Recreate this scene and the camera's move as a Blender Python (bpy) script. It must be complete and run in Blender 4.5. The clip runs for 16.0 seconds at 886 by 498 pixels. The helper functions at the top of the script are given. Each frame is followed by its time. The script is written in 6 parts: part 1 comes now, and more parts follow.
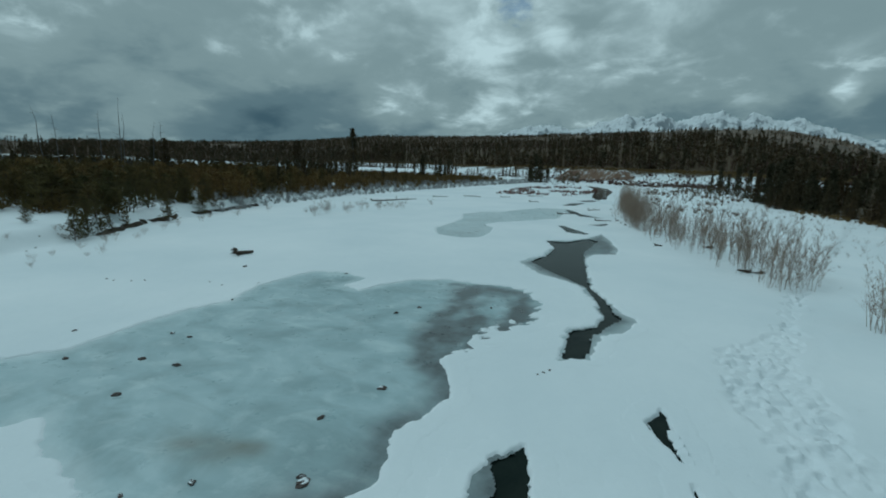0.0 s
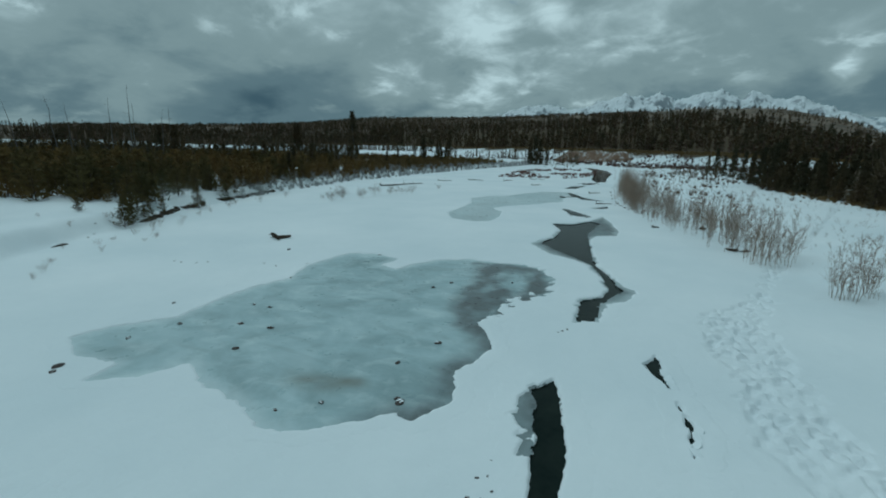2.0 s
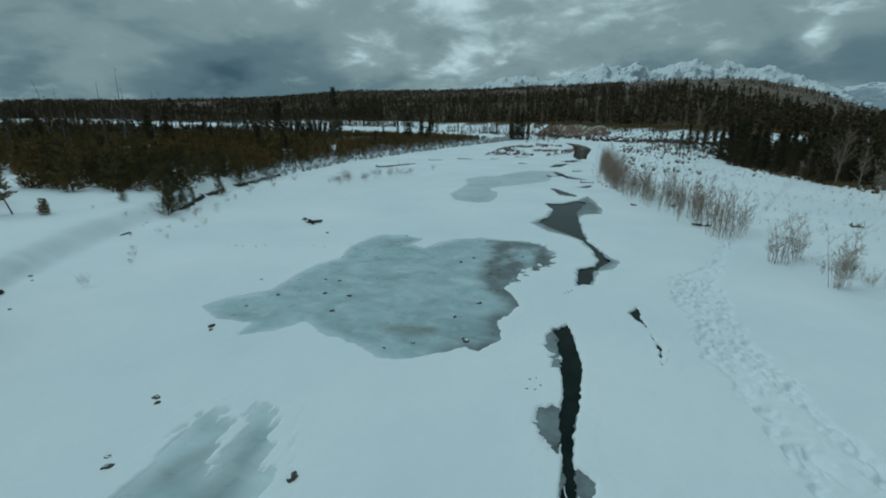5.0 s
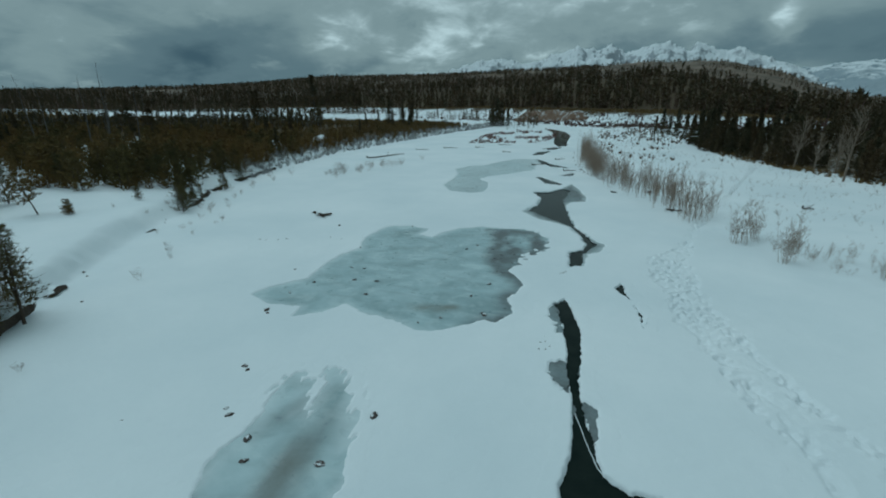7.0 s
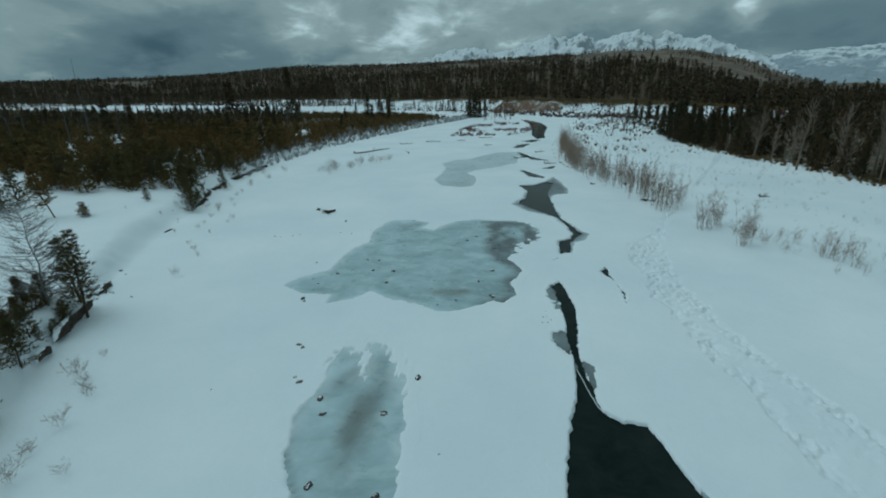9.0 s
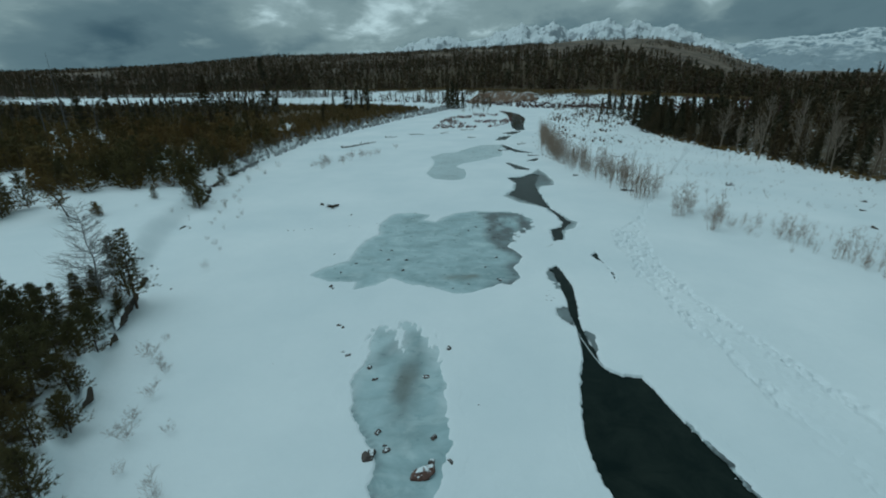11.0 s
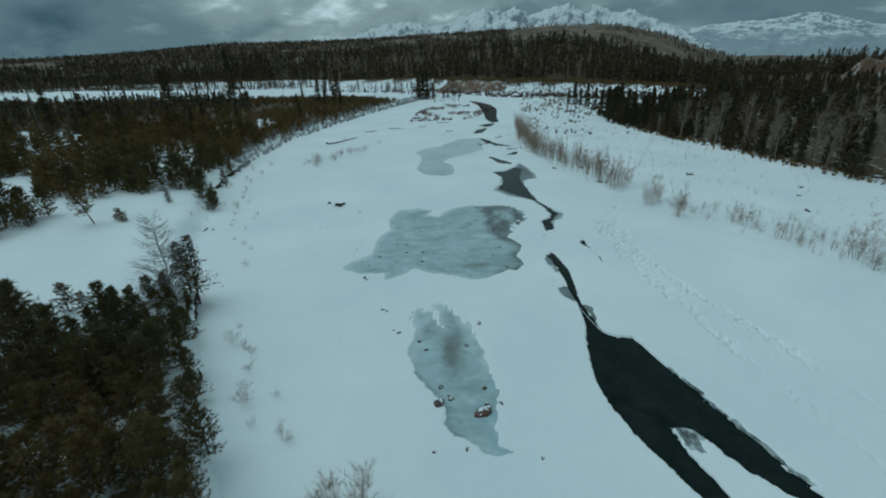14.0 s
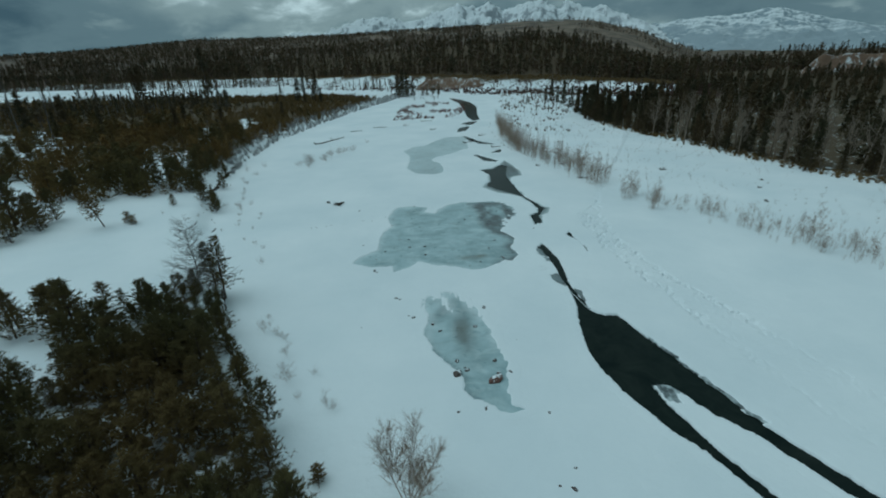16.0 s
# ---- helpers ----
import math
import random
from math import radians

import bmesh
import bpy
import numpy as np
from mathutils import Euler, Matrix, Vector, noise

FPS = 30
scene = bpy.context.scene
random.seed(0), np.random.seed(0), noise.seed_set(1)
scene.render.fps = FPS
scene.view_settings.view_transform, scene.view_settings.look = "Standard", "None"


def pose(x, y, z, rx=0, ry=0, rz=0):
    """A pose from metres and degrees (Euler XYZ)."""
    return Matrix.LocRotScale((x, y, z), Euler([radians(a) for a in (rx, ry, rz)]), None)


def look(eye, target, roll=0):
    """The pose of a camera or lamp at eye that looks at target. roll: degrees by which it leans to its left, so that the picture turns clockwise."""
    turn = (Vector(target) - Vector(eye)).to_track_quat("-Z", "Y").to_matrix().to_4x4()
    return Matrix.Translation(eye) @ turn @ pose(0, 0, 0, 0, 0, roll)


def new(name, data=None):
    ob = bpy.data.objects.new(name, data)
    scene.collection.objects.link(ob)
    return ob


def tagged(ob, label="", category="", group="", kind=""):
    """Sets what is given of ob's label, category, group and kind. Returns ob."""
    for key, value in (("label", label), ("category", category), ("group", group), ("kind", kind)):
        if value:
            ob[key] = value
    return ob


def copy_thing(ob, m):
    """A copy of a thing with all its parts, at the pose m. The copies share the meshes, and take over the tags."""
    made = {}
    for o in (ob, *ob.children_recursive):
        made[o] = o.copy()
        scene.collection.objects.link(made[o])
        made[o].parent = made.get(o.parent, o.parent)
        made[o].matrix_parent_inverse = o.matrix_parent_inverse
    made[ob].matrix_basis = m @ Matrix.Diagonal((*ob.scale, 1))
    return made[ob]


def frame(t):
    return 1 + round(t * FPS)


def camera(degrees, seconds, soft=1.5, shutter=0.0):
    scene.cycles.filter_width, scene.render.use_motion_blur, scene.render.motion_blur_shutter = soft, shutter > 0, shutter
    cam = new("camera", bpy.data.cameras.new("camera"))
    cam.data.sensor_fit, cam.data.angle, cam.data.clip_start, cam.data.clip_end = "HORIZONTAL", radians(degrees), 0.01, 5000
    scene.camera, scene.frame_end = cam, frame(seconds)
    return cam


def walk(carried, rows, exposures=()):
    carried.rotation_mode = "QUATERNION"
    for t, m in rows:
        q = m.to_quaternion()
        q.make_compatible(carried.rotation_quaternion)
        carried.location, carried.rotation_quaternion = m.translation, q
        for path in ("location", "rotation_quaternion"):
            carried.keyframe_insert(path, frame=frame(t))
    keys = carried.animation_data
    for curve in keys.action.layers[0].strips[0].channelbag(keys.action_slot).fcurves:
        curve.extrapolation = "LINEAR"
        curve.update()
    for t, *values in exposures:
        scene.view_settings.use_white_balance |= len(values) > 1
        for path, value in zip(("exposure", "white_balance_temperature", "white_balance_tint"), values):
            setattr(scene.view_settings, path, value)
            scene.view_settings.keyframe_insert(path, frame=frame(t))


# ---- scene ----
cam = camera(89.8, 16.0, 1.9)
PATH = [
    (0, (3.013, -17.814, 12.481), (2.281, -15.989, 12.115), 1.6),
    (0.5, (2.899, -19.526, 12.683), (2.172, -17.703, 12.298), 1.5),
    (1, (2.791, -21.371, 12.97), (2.067, -19.55, 12.566), 1.4),
    (1.5, (2.67, -23.276, 13.405), (1.951, -21.459, 12.979), 1.3),
    (2, (2.504, -25.162, 13.847), (1.789, -23.348, 13.402), 1.2),
    (2.5, (2.372, -27.073, 14.382), (1.663, -25.261, 13.918), 1.1),
    (3, (2.202, -29.099, 14.96), (1.501, -27.289, 14.478), 1.0),
    (3.5, (1.92, -31.014, 15.516), (1.234, -29.204, 15.014), 0.9),
    (4, (1.624, -32.976, 16.046), (0.959, -31.162, 15.527), 0.8),
    (6.5, (-0.186, -42.683, 19.065), (-0.737, -40.858, 18.459), 0.1),
    (7, (-0.59, -44.573, 19.677), (-1.119, -42.745, 19.06), -0.1),
    (7.5, (-1.091, -46.428, 20.265), (-1.596, -44.598, 19.638), -0.2),
    (8, (-1.679, -48.271, 20.89), (-2.158, -46.437, 20.252), -0.3),
    (8.5, (-2.192, -50.098, 21.489), (-2.645, -48.261, 20.841), -0.4),
    (9, (-2.736, -51.957, 22.076), (-3.163, -50.117, 21.418), -0.6),
    (11.5, (-6.809, -60.385, 24.855), (-7.107, -58.539, 24.145), -0.9),
    (12, (-7.687, -62.026, 25.6), (-7.961, -60.18, 24.881), -1.0),
    (12.5, (-8.623, -63.663, 26.291), (-8.873, -61.816, 25.564), -1.1),
    (13, (-9.592, -65.285, 27.043), (-9.82, -63.439, 26.307), -1.2),
    (13.5, (-10.511, -66.875, 27.838), (-10.718, -65.03, 27.093), -1.3),
    (14, (-11.396, -68.432, 28.553), (-11.58, -66.588, 27.799), -1.4),
    (14.5, (-12.192, -70.057, 29.144), (-12.355, -68.215, 28.384), -1.5),
    (15, (-12.995, -71.687, 29.684), (-13.134, -69.845, 28.918), -1.6),
    (15.5, (-13.788, -73.365, 30.29), (-13.904, -71.523, 29.52), -1.7),
    (16, (-14.576, -74.911, 30.812), (-14.667, -73.068, 30.039), -1.7),
]
walk(cam, [(t, look(eye, target, roll)) for t, eye, target, roll in PATH], [(0, -0.31, 5280, -10), (16, -0.31, 5280, -10)])


# ---- world, sun, exposure ----
SUN_AZ, SUN_EL = -75.0, 58.0


def link(nt, a, b):
    nt.links.new(a, b)


def build_world():
    w = bpy.data.worlds.new("winter_sky")
    scene.world = w
    w.use_nodes = True
    nt = w.node_tree
    nt.nodes.clear()
    N = nt.nodes.new
    sky = N("ShaderNodeTexSky")
    sky.sky_type, sky.sun_disc = "NISHITA", False
    sky.sun_elevation, sky.sun_rotation = radians(SUN_EL), radians(SUN_AZ)
    clear = N("ShaderNodeBackground")
    clear.inputs[1].default_value = 0.07
    link(nt, sky.outputs[0], clear.inputs[0])
    co = N("ShaderNodeTexCoord")
    sep = N("ShaderNodeSeparateXYZ")
    link(nt, co.outputs["Generated"], sep.inputs[0])

    def math(op, a, b=None, c=None):
        n = N("ShaderNodeMath")
        n.operation = op
        for k, v in enumerate((a, b, c)):
            if v is None:
                continue
            if isinstance(v, (int, float)):
                n.inputs[k].default_value = v
            else:
                link(nt, v, n.inputs[k])
        return n.outputs[0]

    def lobe(az, el, tight):
        """How near a direction lies to a bearing and height in the sky."""
        aim = N("ShaderNodeVectorMath")
        aim.operation = "DOT_PRODUCT"
        link(nt, co.outputs["Generated"], aim.inputs[0])
        az, el = radians(az), radians(el)
        aim.inputs[1].default_value = (math_sin(az) * math_cos(el), math_cos(az) * math_cos(el), math_sin(el))
        return math("POWER", math("MAXIMUM", aim.outputs["Value"], 0.0), tight)

    # a cloud layer seen from below: its lumps flatten and crowd towards the horizon
    lift = math("ADD", math("MAXIMUM", sep.outputs[2], 0.0), 0.36)
    deck = N("ShaderNodeCombineXYZ")
    link(nt, math("DIVIDE", sep.outputs[0], lift), deck.inputs[0])
    link(nt, math("DIVIDE", sep.outputs[1], lift), deck.inputs[1])

    def deck_noise(scale, detail, rough, offset, distortion=0.0):
        mp = N("ShaderNodeMapping")
        mp.inputs["Location"].default_value = offset
        link(nt, deck.outputs[0], mp.inputs[0])
        n = N("ShaderNodeTexNoise")
        n.inputs["Scale"].default_value, n.inputs["Detail"].default_value = scale, detail
        n.inputs["Roughness"].default_value, n.inputs["Distortion"].default_value = rough, distortion
        link(nt, mp.outputs[0], n.inputs["Vector"])
        return n.outputs[0]

    big = deck_noise(0.95, 3.0, 0.5, (3.1, 1.7, 0.6))
    mid = deck_noise(2.5, 7.0, 0.52, (7.3, 4.1, 0.3), 0.25)
    puff = deck_noise(6.0, 8.0, 0.55, (2.4, 8.8, 1.9), 0.35)
    crisp = N("ShaderNodeMapRange")
    crisp.interpolation_type = "SMOOTHSTEP"
    crisp.inputs["From Min"].default_value, crisp.inputs["From Max"].default_value = 0.52, 0.68
    link(nt, puff, crisp.inputs["Value"])
    shape = math("ADD", math("ADD", math("MULTIPLY", big, 0.20), 0.185), math("MULTIPLY", mid, 0.44))
    shape = math("ADD", shape, math("MULTIPLY", puff, 0.16))
    shape = math("ADD", shape, math("MULTIPLY", crisp.outputs[0], math("MULTIPLY_ADD", mid, 0.28, -0.10)))
    # clouds thin out towards the hidden sun, and lie heavy over the low west
    high = N("ShaderNodeMapRange")
    high.interpolation_type = "SMOOTHSTEP"
    high.inputs["From Min"].default_value, high.inputs["From Max"].default_value = 0.02, 0.26
    link(nt, sep.outputs[2], high.inputs["Value"])
    lit = math("ADD", shape, math("MULTIPLY_ADD", high.outputs[0], 0.13, -0.05))
    # where the cloud is thinner or thicker: bearing, height, tightness, gain
    CLOUDS = ((-17, 7.5, 180.0, 0.14), (-8, 8.5, 60.0, 0.06), (-9.5, 15, 1400.0, 0.11), (-18, 15, 700.0, 0.03), (-10.6, 12.3, 700.0, -0.07), (-28, 8.3, 400.0, 0.07), (-37.6, 8.7, 500.0, 0.07), (-62, 9.2, 300.0, -0.04), (-53, 5, 60.0, -0.02), (-60, 2, 40.0, -0.02), (-58, 13, 50.0, 0.06), (-34, 3, 120.0, -0.05), (28, 5, 14.0, -0.06), (-42, 3.5, 90.0, -0.13), (18.7, 7.6, 3500.0, 0.16), (0.8, 16, 30.0, 0.03))
    for az, el, tight, gain in CLOUDS:
        lit = math("ADD", lit, math("MULTIPLY", lobe(az, el, tight), math("MULTIPLY", math("MULTIPLY_ADD", puff, 2.2, -0.1), gain)))
    ramp = N("ShaderNodeValToRGB")
    ramp.color_ramp.interpolation = "EASE"
    e = ramp.color_ramp.elements
    e[0].position, e[0].color = 0.36, (0.079, 0.116, 0.139, 1)
    e[1].position, e[1].color = 0.86, (0.72, 0.75, 0.73, 1)
    m = e.new(0.50)
    m.color = (0.162, 0.206, 0.221, 1)
    m = e.new(0.64)
    m.color = (0.30, 0.338, 0.332, 1)
    link(nt, lit, ramp.inputs[0])
    cloud = N("ShaderNodeBackground")
    cloud.inputs[1].default_value = 1.0
    link(nt, ramp.outputs[0], cloud.inputs[0])
    gap = N("ShaderNodeValToRGB")
    gap.color_ramp.elements[0].position, gap.color_ramp.elements[1].position = 0.88, 1.0
    link(nt, math("ADD", math("MULTIPLY", math("ADD", lobe(-14, 18.3, 500.0), lobe(-68, 15, 400.0)), 0.55), deck_noise(5.5, 7.0, 0.6, (1.2, 9.4, 0.7), 0.4)), gap.inputs[0])
    mix = N("ShaderNodeMixShader")
    link(nt, math("MULTIPLY", gap.outputs[0], 0.6), mix.inputs[0])
    link(nt, cloud.outputs[0], mix.inputs[1])
    link(nt, clear.outputs[0], mix.inputs[2])
    out = N("ShaderNodeOutputWorld")
    link(nt, mix.outputs[0], out.inputs[0])


math_sin, math_cos = math.sin, math.cos
build_world()

sun = bpy.data.lights.new("sun", "SUN")
sun.energy, sun.angle, sun.color = 1.15, radians(60), (1.0, 0.98, 0.95)
sun_ob = new("sun", sun)
sun_ob.matrix_basis = look((0, 0, 0), (-math_sin(radians(SUN_AZ)) * math_cos(radians(SUN_EL)), -math_cos(radians(SUN_AZ)) * math_cos(radians(SUN_EL)), -math_sin(radians(SUN_EL))))


# ---- materials ----
class Mat:
    def __init__(self, name, rough=0.8, spec=0.3):
        self.m = bpy.data.materials.new(name)
        self.m.use_nodes = True
        self.nt = self.m.node_tree
        self.b = self.nt.nodes["Principled BSDF"]
        self.b.inputs["Roughness"].default_value = rough
        self.b.inputs["Specular IOR Level"].default_value = spec
        self.geo = None

    def node(self, kind):
        return self.nt.nodes.new(kind)

    def to(self, a, b):
        self.nt.links.new(a, b)

    def place(self, world=True):
        if world:
            self.geo = self.geo or self.node("ShaderNodeNewGeometry")
            return self.geo.outputs["Position"]
        return self.node("ShaderNodeTexCoord").outputs["Object"]

    def noise(self, scale, detail=4.0, rough=0.55, world=True, distortion=0.0, stretch=None):
        n = self.node("ShaderNodeTexNoise")
        n.inputs["Scale"].default_value, n.inputs["Detail"].default_value = scale, detail
        n.inputs["Roughness"].default_value, n.inputs["Distortion"].default_value = rough, distortion
        src = self.place(world)
        if stretch:
            mp = self.node("ShaderNodeMapping")
            mp.inputs["Scale"].default_value = stretch
            self.to(src, mp.inputs[0])
            src = mp.outputs[0]
        self.to(src, n.inputs["Vector"])
        return n.outputs[0]

    def ramp(self, fac, stops):
        r = self.node("ShaderNodeValToRGB")
        e = r.color_ramp.elements
        for k, (p, c) in enumerate(stops):
            el = e[k] if k < 2 else e.new(p)
            el.position, el.color = p, (*c, 1)
        self.to(fac, r.inputs[0])
        return r.outputs[0]

    def mix(self, fac, a, b, mode="MIX"):
        n = self.node("ShaderNodeMix")
        n.data_type, n.blend_type = "RGBA", mode
        for k, v in ((0, fac), (6, a), (7, b)):
            if isinstance(v, (int, float)):
                n.inputs[k].default_value = v
            elif isinstance(v, tuple):
                n.inputs[k].default_value = (*v, 1)
            else:
                self.to(v, n.inputs[k])
        return n.outputs[2]

    def calc(self, op, a, b=0.0, clamp=False):
        n = self.node("ShaderNodeMath")
        n.operation, n.use_clamp = op, clamp
        for k, v in enumerate((a, b)):
            if isinstance(v, (int, float)):
                n.inputs[k].default_value = v
            else:
                self.to(v, n.inputs[k])
        return n.outputs[0]

    def attr(self, name):
        n = self.node("ShaderNodeAttribute")
        n.attribute_name = name
        return n.outputs["Fac"]

    def random(self):
        return self.node("ShaderNodeObjectInfo").outputs["Random"]

    def island(self):
        self.geo = self.geo or self.node("ShaderNodeNewGeometry")
        return self.geo.outputs["Random Per Island"]

    def color(self, c):
        if isinstance(c, tuple):
            self.b.inputs["Base Color"].default_value = (*c, 1)
        else:
            self.to(c, self.b.inputs["Base Color"])
        return self

    def rough(self, v):
        self.to(v, self.b.inputs["Roughness"])
        return self

    def bump(self, height, strength=0.4, distance=0.1):
        n = self.node("ShaderNodeBump")
        n.inputs["Strength"].default_value, n.inputs["Distance"].default_value = strength, distance
        self.to(height, n.inputs["Height"])
        self.to(n.outputs[0], self.b.inputs["Normal"])
        return self


def snow_material():
    k = Mat("snow", 0.85, 0.15)
    soft = k.noise(0.05, 4.0)
    fine = k.noise(1.6, 6.0, 0.6)
    base = k.mix(k.ramp(soft, [(0.35, (0, 0, 0)), (0.7, (1, 1, 1))]), (0.71, 0.76, 0.79), (0.82, 0.85, 0.87))
    base = k.mix(k.calc("MULTIPLY", fine, 0.25), base, (0.66, 0.71, 0.75))
    # twigs, needles and bare litter where brush and trees stand
    spots = k.ramp(k.calc("ADD", k.noise(0.55, 7.0, 0.65), k.calc("MULTIPLY", k.attr("litter"), 0.42)), [(0.62, (0, 0, 0)), (0.72, (1, 1, 1))])
    brown = k.mix(k.noise(0.9, 5.0), (0.045, 0.036, 0.022), (0.115, 0.085, 0.05))
    base = k.mix(k.calc("MULTIPLY", spots, k.calc("GREATER_THAN", k.attr("litter"), 0.02)), base, brown)
    # bare earth of steep banks
    earth = k.mix(k.noise(0.7, 6.0, 0.7), (0.05, 0.038, 0.028), (0.17, 0.13, 0.095))
    base = k.mix(k.attr("earth"), base, earth)
    # leafless woods on far slopes
    woods = k.mix(k.ramp(k.noise(0.012, 8.0, 0.7), [(0.38, (0, 0, 0)), (0.62, (1, 1, 1))]), (0.06, 0.05, 0.04), (0.21, 0.165, 0.125))
    woods = k.mix(k.ramp(k.noise(0.006, 7.0, 0.75), [(0.64, (0, 0, 0)), (0.72, (1, 1, 1))]), woods, (0.6, 0.62, 0.63))
    base = k.mix(k.attr("far"), base, woods)
    k.color(base)
    h = k.calc("ADD", k.calc("MULTIPLY", k.noise(0.7, 5.0), 0.8), k.calc("MULTIPLY", k.noise(5.0, 4.0), 0.12))
    cells = k.node("ShaderNodeTexVoronoi")
    cells.inputs["Scale"].default_value = 1.15
    k.to(k.place(), cells.inputs["Vector"])
    h = k.calc("ADD", h, k.calc("MULTIPLY", k.calc("MULTIPLY", k.ramp(cells.outputs["Distance"], [(0.15, (0, 0, 0)), (0.42, (1, 1, 1))]), k.attr("trod")), 2.6))
    return k.bump(h, 0.5, 0.3).m


def ice_material():
    k = Mat("river_ice", 0.28, 0.4)
    clouds = k.noise(0.15, 7.0, 0.6, True, 1.1)
    base = k.ramp(clouds, [(0.30, (0.235, 0.315, 0.33)), (0.70, (0.45, 0.555, 0.58)), (0.5, (0.345, 0.45, 0.475))])
    frost = k.ramp(k.noise(0.42, 9.0, 0.66, True, 0.4), [(0.54, (0, 0, 0)), (0.74, (0.7, 0.7, 0.7))])
    base = k.mix(frost, base, (0.56, 0.65, 0.66))
    turn = k.node("ShaderNodeMapping")
    turn.inputs["Rotation"].default_value = (0, 0, radians(-35))
    turn.inputs["Scale"].default_value = (0.30, 0.62, 1.0)
    k.to(k.place(), turn.inputs[0])
    streak = k.node("ShaderNodeTexNoise")
    streak.inputs["Scale"].default_value, streak.inputs["Detail"].default_value = 0.9, 6.0
    streak.inputs["Distortion"].default_value = 0.7
    k.to(turn.outputs[0], streak.inputs["Vector"])
    base = k.mix(k.ramp(streak.outputs[0], [(0.50, (0, 0, 0)), (0.76, (0.6, 0.6, 0.6))]), base, (0.205, 0.275, 0.285))
    base = k.mix(k.ramp(streak.outputs[0], [(0.28, (0.6, 0.6, 0.6)), (0.44, (0, 0, 0))]), base, (0.55, 0.645, 0.655))
    wet = k.attr("wet")
    base = k.mix(wet, base, k.mix(k.ramp(k.noise(0.8, 7.0, 0.7), [(0.40, (0, 0, 0)), (0.72, (1, 1, 1))]), (0.06, 0.070, 0.073), (0.175, 0.205, 0.213)))
    base = k.mix(k.attr("pale"), base, (0.66, 0.72, 0.74))
    base = k.mix(k.attr("silt"), base, (0.17, 0.185, 0.16))
    k.color(base)
    k.rough(k.ramp(k.noise(0.8, 5.0), [(0.3, (0.22, 0.22, 0.22)), (0.7, (0.55, 0.55, 0.55))]))
    return k.bump(k.noise(1.4, 5.0), 0.12, 0.05).m


def water_material():
    k = Mat("river_water", 0.08, 0.06)
    k.b.inputs["IOR"].default_value = 1.33
    k.color(k.mix(k.ramp(k.noise(0.35, 6.0, 0.65, True, 0.6), [(0.35, (0, 0, 0)), (0.7, (1, 1, 1))]), (0.008, 0.014, 0.013), (0.021, 0.028, 0.024)))
    return k.bump(k.noise(2.2, 5.0, 0.6, True, 0.5, (1.0, 0.6, 1.0)), 0.35, 0.1).m


def bark_material(name, dark, light):
    k = Mat(name, 0.9, 0.15)
    k.color(k.mix(k.noise(3.0, 5.0, 0.6, True, 0.0, (1.0, 1.0, 0.25)), dark, light))
    return k.bump(k.noise(9.0, 4.0, 0.6, True, 0.0, (1.0, 1.0, 0.2)), 0.5, 0.03).m


def needle_material(name, dark, light, rust):
    k = Mat(name, 0.75, 0.2)
    c = k.mix(k.noise(0.55, 3.0), dark, light)
    c = k.mix(k.calc("MULTIPLY", k.ramp(k.noise(0.06, 3.0), [(0.4, (0, 0, 0)), (0.62, (1, 1, 1))]), 0.85), c, rust)
    c = k.mix(k.calc("MULTIPLY", k.island(), 0.35), c, (0.012, 0.014, 0.008))
    k.color(c)
    return k.m


def rock_material(name, lo, dark=(0.04, 0.035, 0.033), light=(0.145, 0.117, 0.105)):
    k = Mat(name, 0.85, 0.3)
    c = k.mix(k.noise(2.5, 6.0, 0.65), dark, light)
    up = k.node("ShaderNodeSeparateXYZ")
    k.geo = k.geo or k.node("ShaderNodeNewGeometry")
    k.to(k.geo.outputs["Normal"], up.inputs[0])
    cap = k.ramp(k.calc("MULTIPLY", k.calc("ADD", up.outputs[2], k.calc("MULTIPLY", k.noise(2.2, 4.0), 0.8)), 0.5), [(lo / 2, (0, 0, 0)), (lo / 2 + 0.03, (1, 1, 1))])
    k.color(k.mix(cap, c, (0.75, 0.79, 0.82)))
    return k.bump(k.noise(6.0, 6.0), 0.5, 0.05).m


def mountain_material(name, hazed_rock_a, hazed_rock_b, cover, grain, uneven, treeline=0.0):
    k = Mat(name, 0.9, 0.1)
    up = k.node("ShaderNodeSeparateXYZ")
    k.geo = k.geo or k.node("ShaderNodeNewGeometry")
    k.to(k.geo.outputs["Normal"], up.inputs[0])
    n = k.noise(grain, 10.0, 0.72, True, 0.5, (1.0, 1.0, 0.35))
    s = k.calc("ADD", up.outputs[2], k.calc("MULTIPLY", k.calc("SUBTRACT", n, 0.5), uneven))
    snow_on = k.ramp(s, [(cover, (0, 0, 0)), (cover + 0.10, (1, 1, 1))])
    # rock tones already hold the haze of distance, paler and bluer than bare rock
    rock = k.mix(k.noise(0.03, 6.0), hazed_rock_a, hazed_rock_b)
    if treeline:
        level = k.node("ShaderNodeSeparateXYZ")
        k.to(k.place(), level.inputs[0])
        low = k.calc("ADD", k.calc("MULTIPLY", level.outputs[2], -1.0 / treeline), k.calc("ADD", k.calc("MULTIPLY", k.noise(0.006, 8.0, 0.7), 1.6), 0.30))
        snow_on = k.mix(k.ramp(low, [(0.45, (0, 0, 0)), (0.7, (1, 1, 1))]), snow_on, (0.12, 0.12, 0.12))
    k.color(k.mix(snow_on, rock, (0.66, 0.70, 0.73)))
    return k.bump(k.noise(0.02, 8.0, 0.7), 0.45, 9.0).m


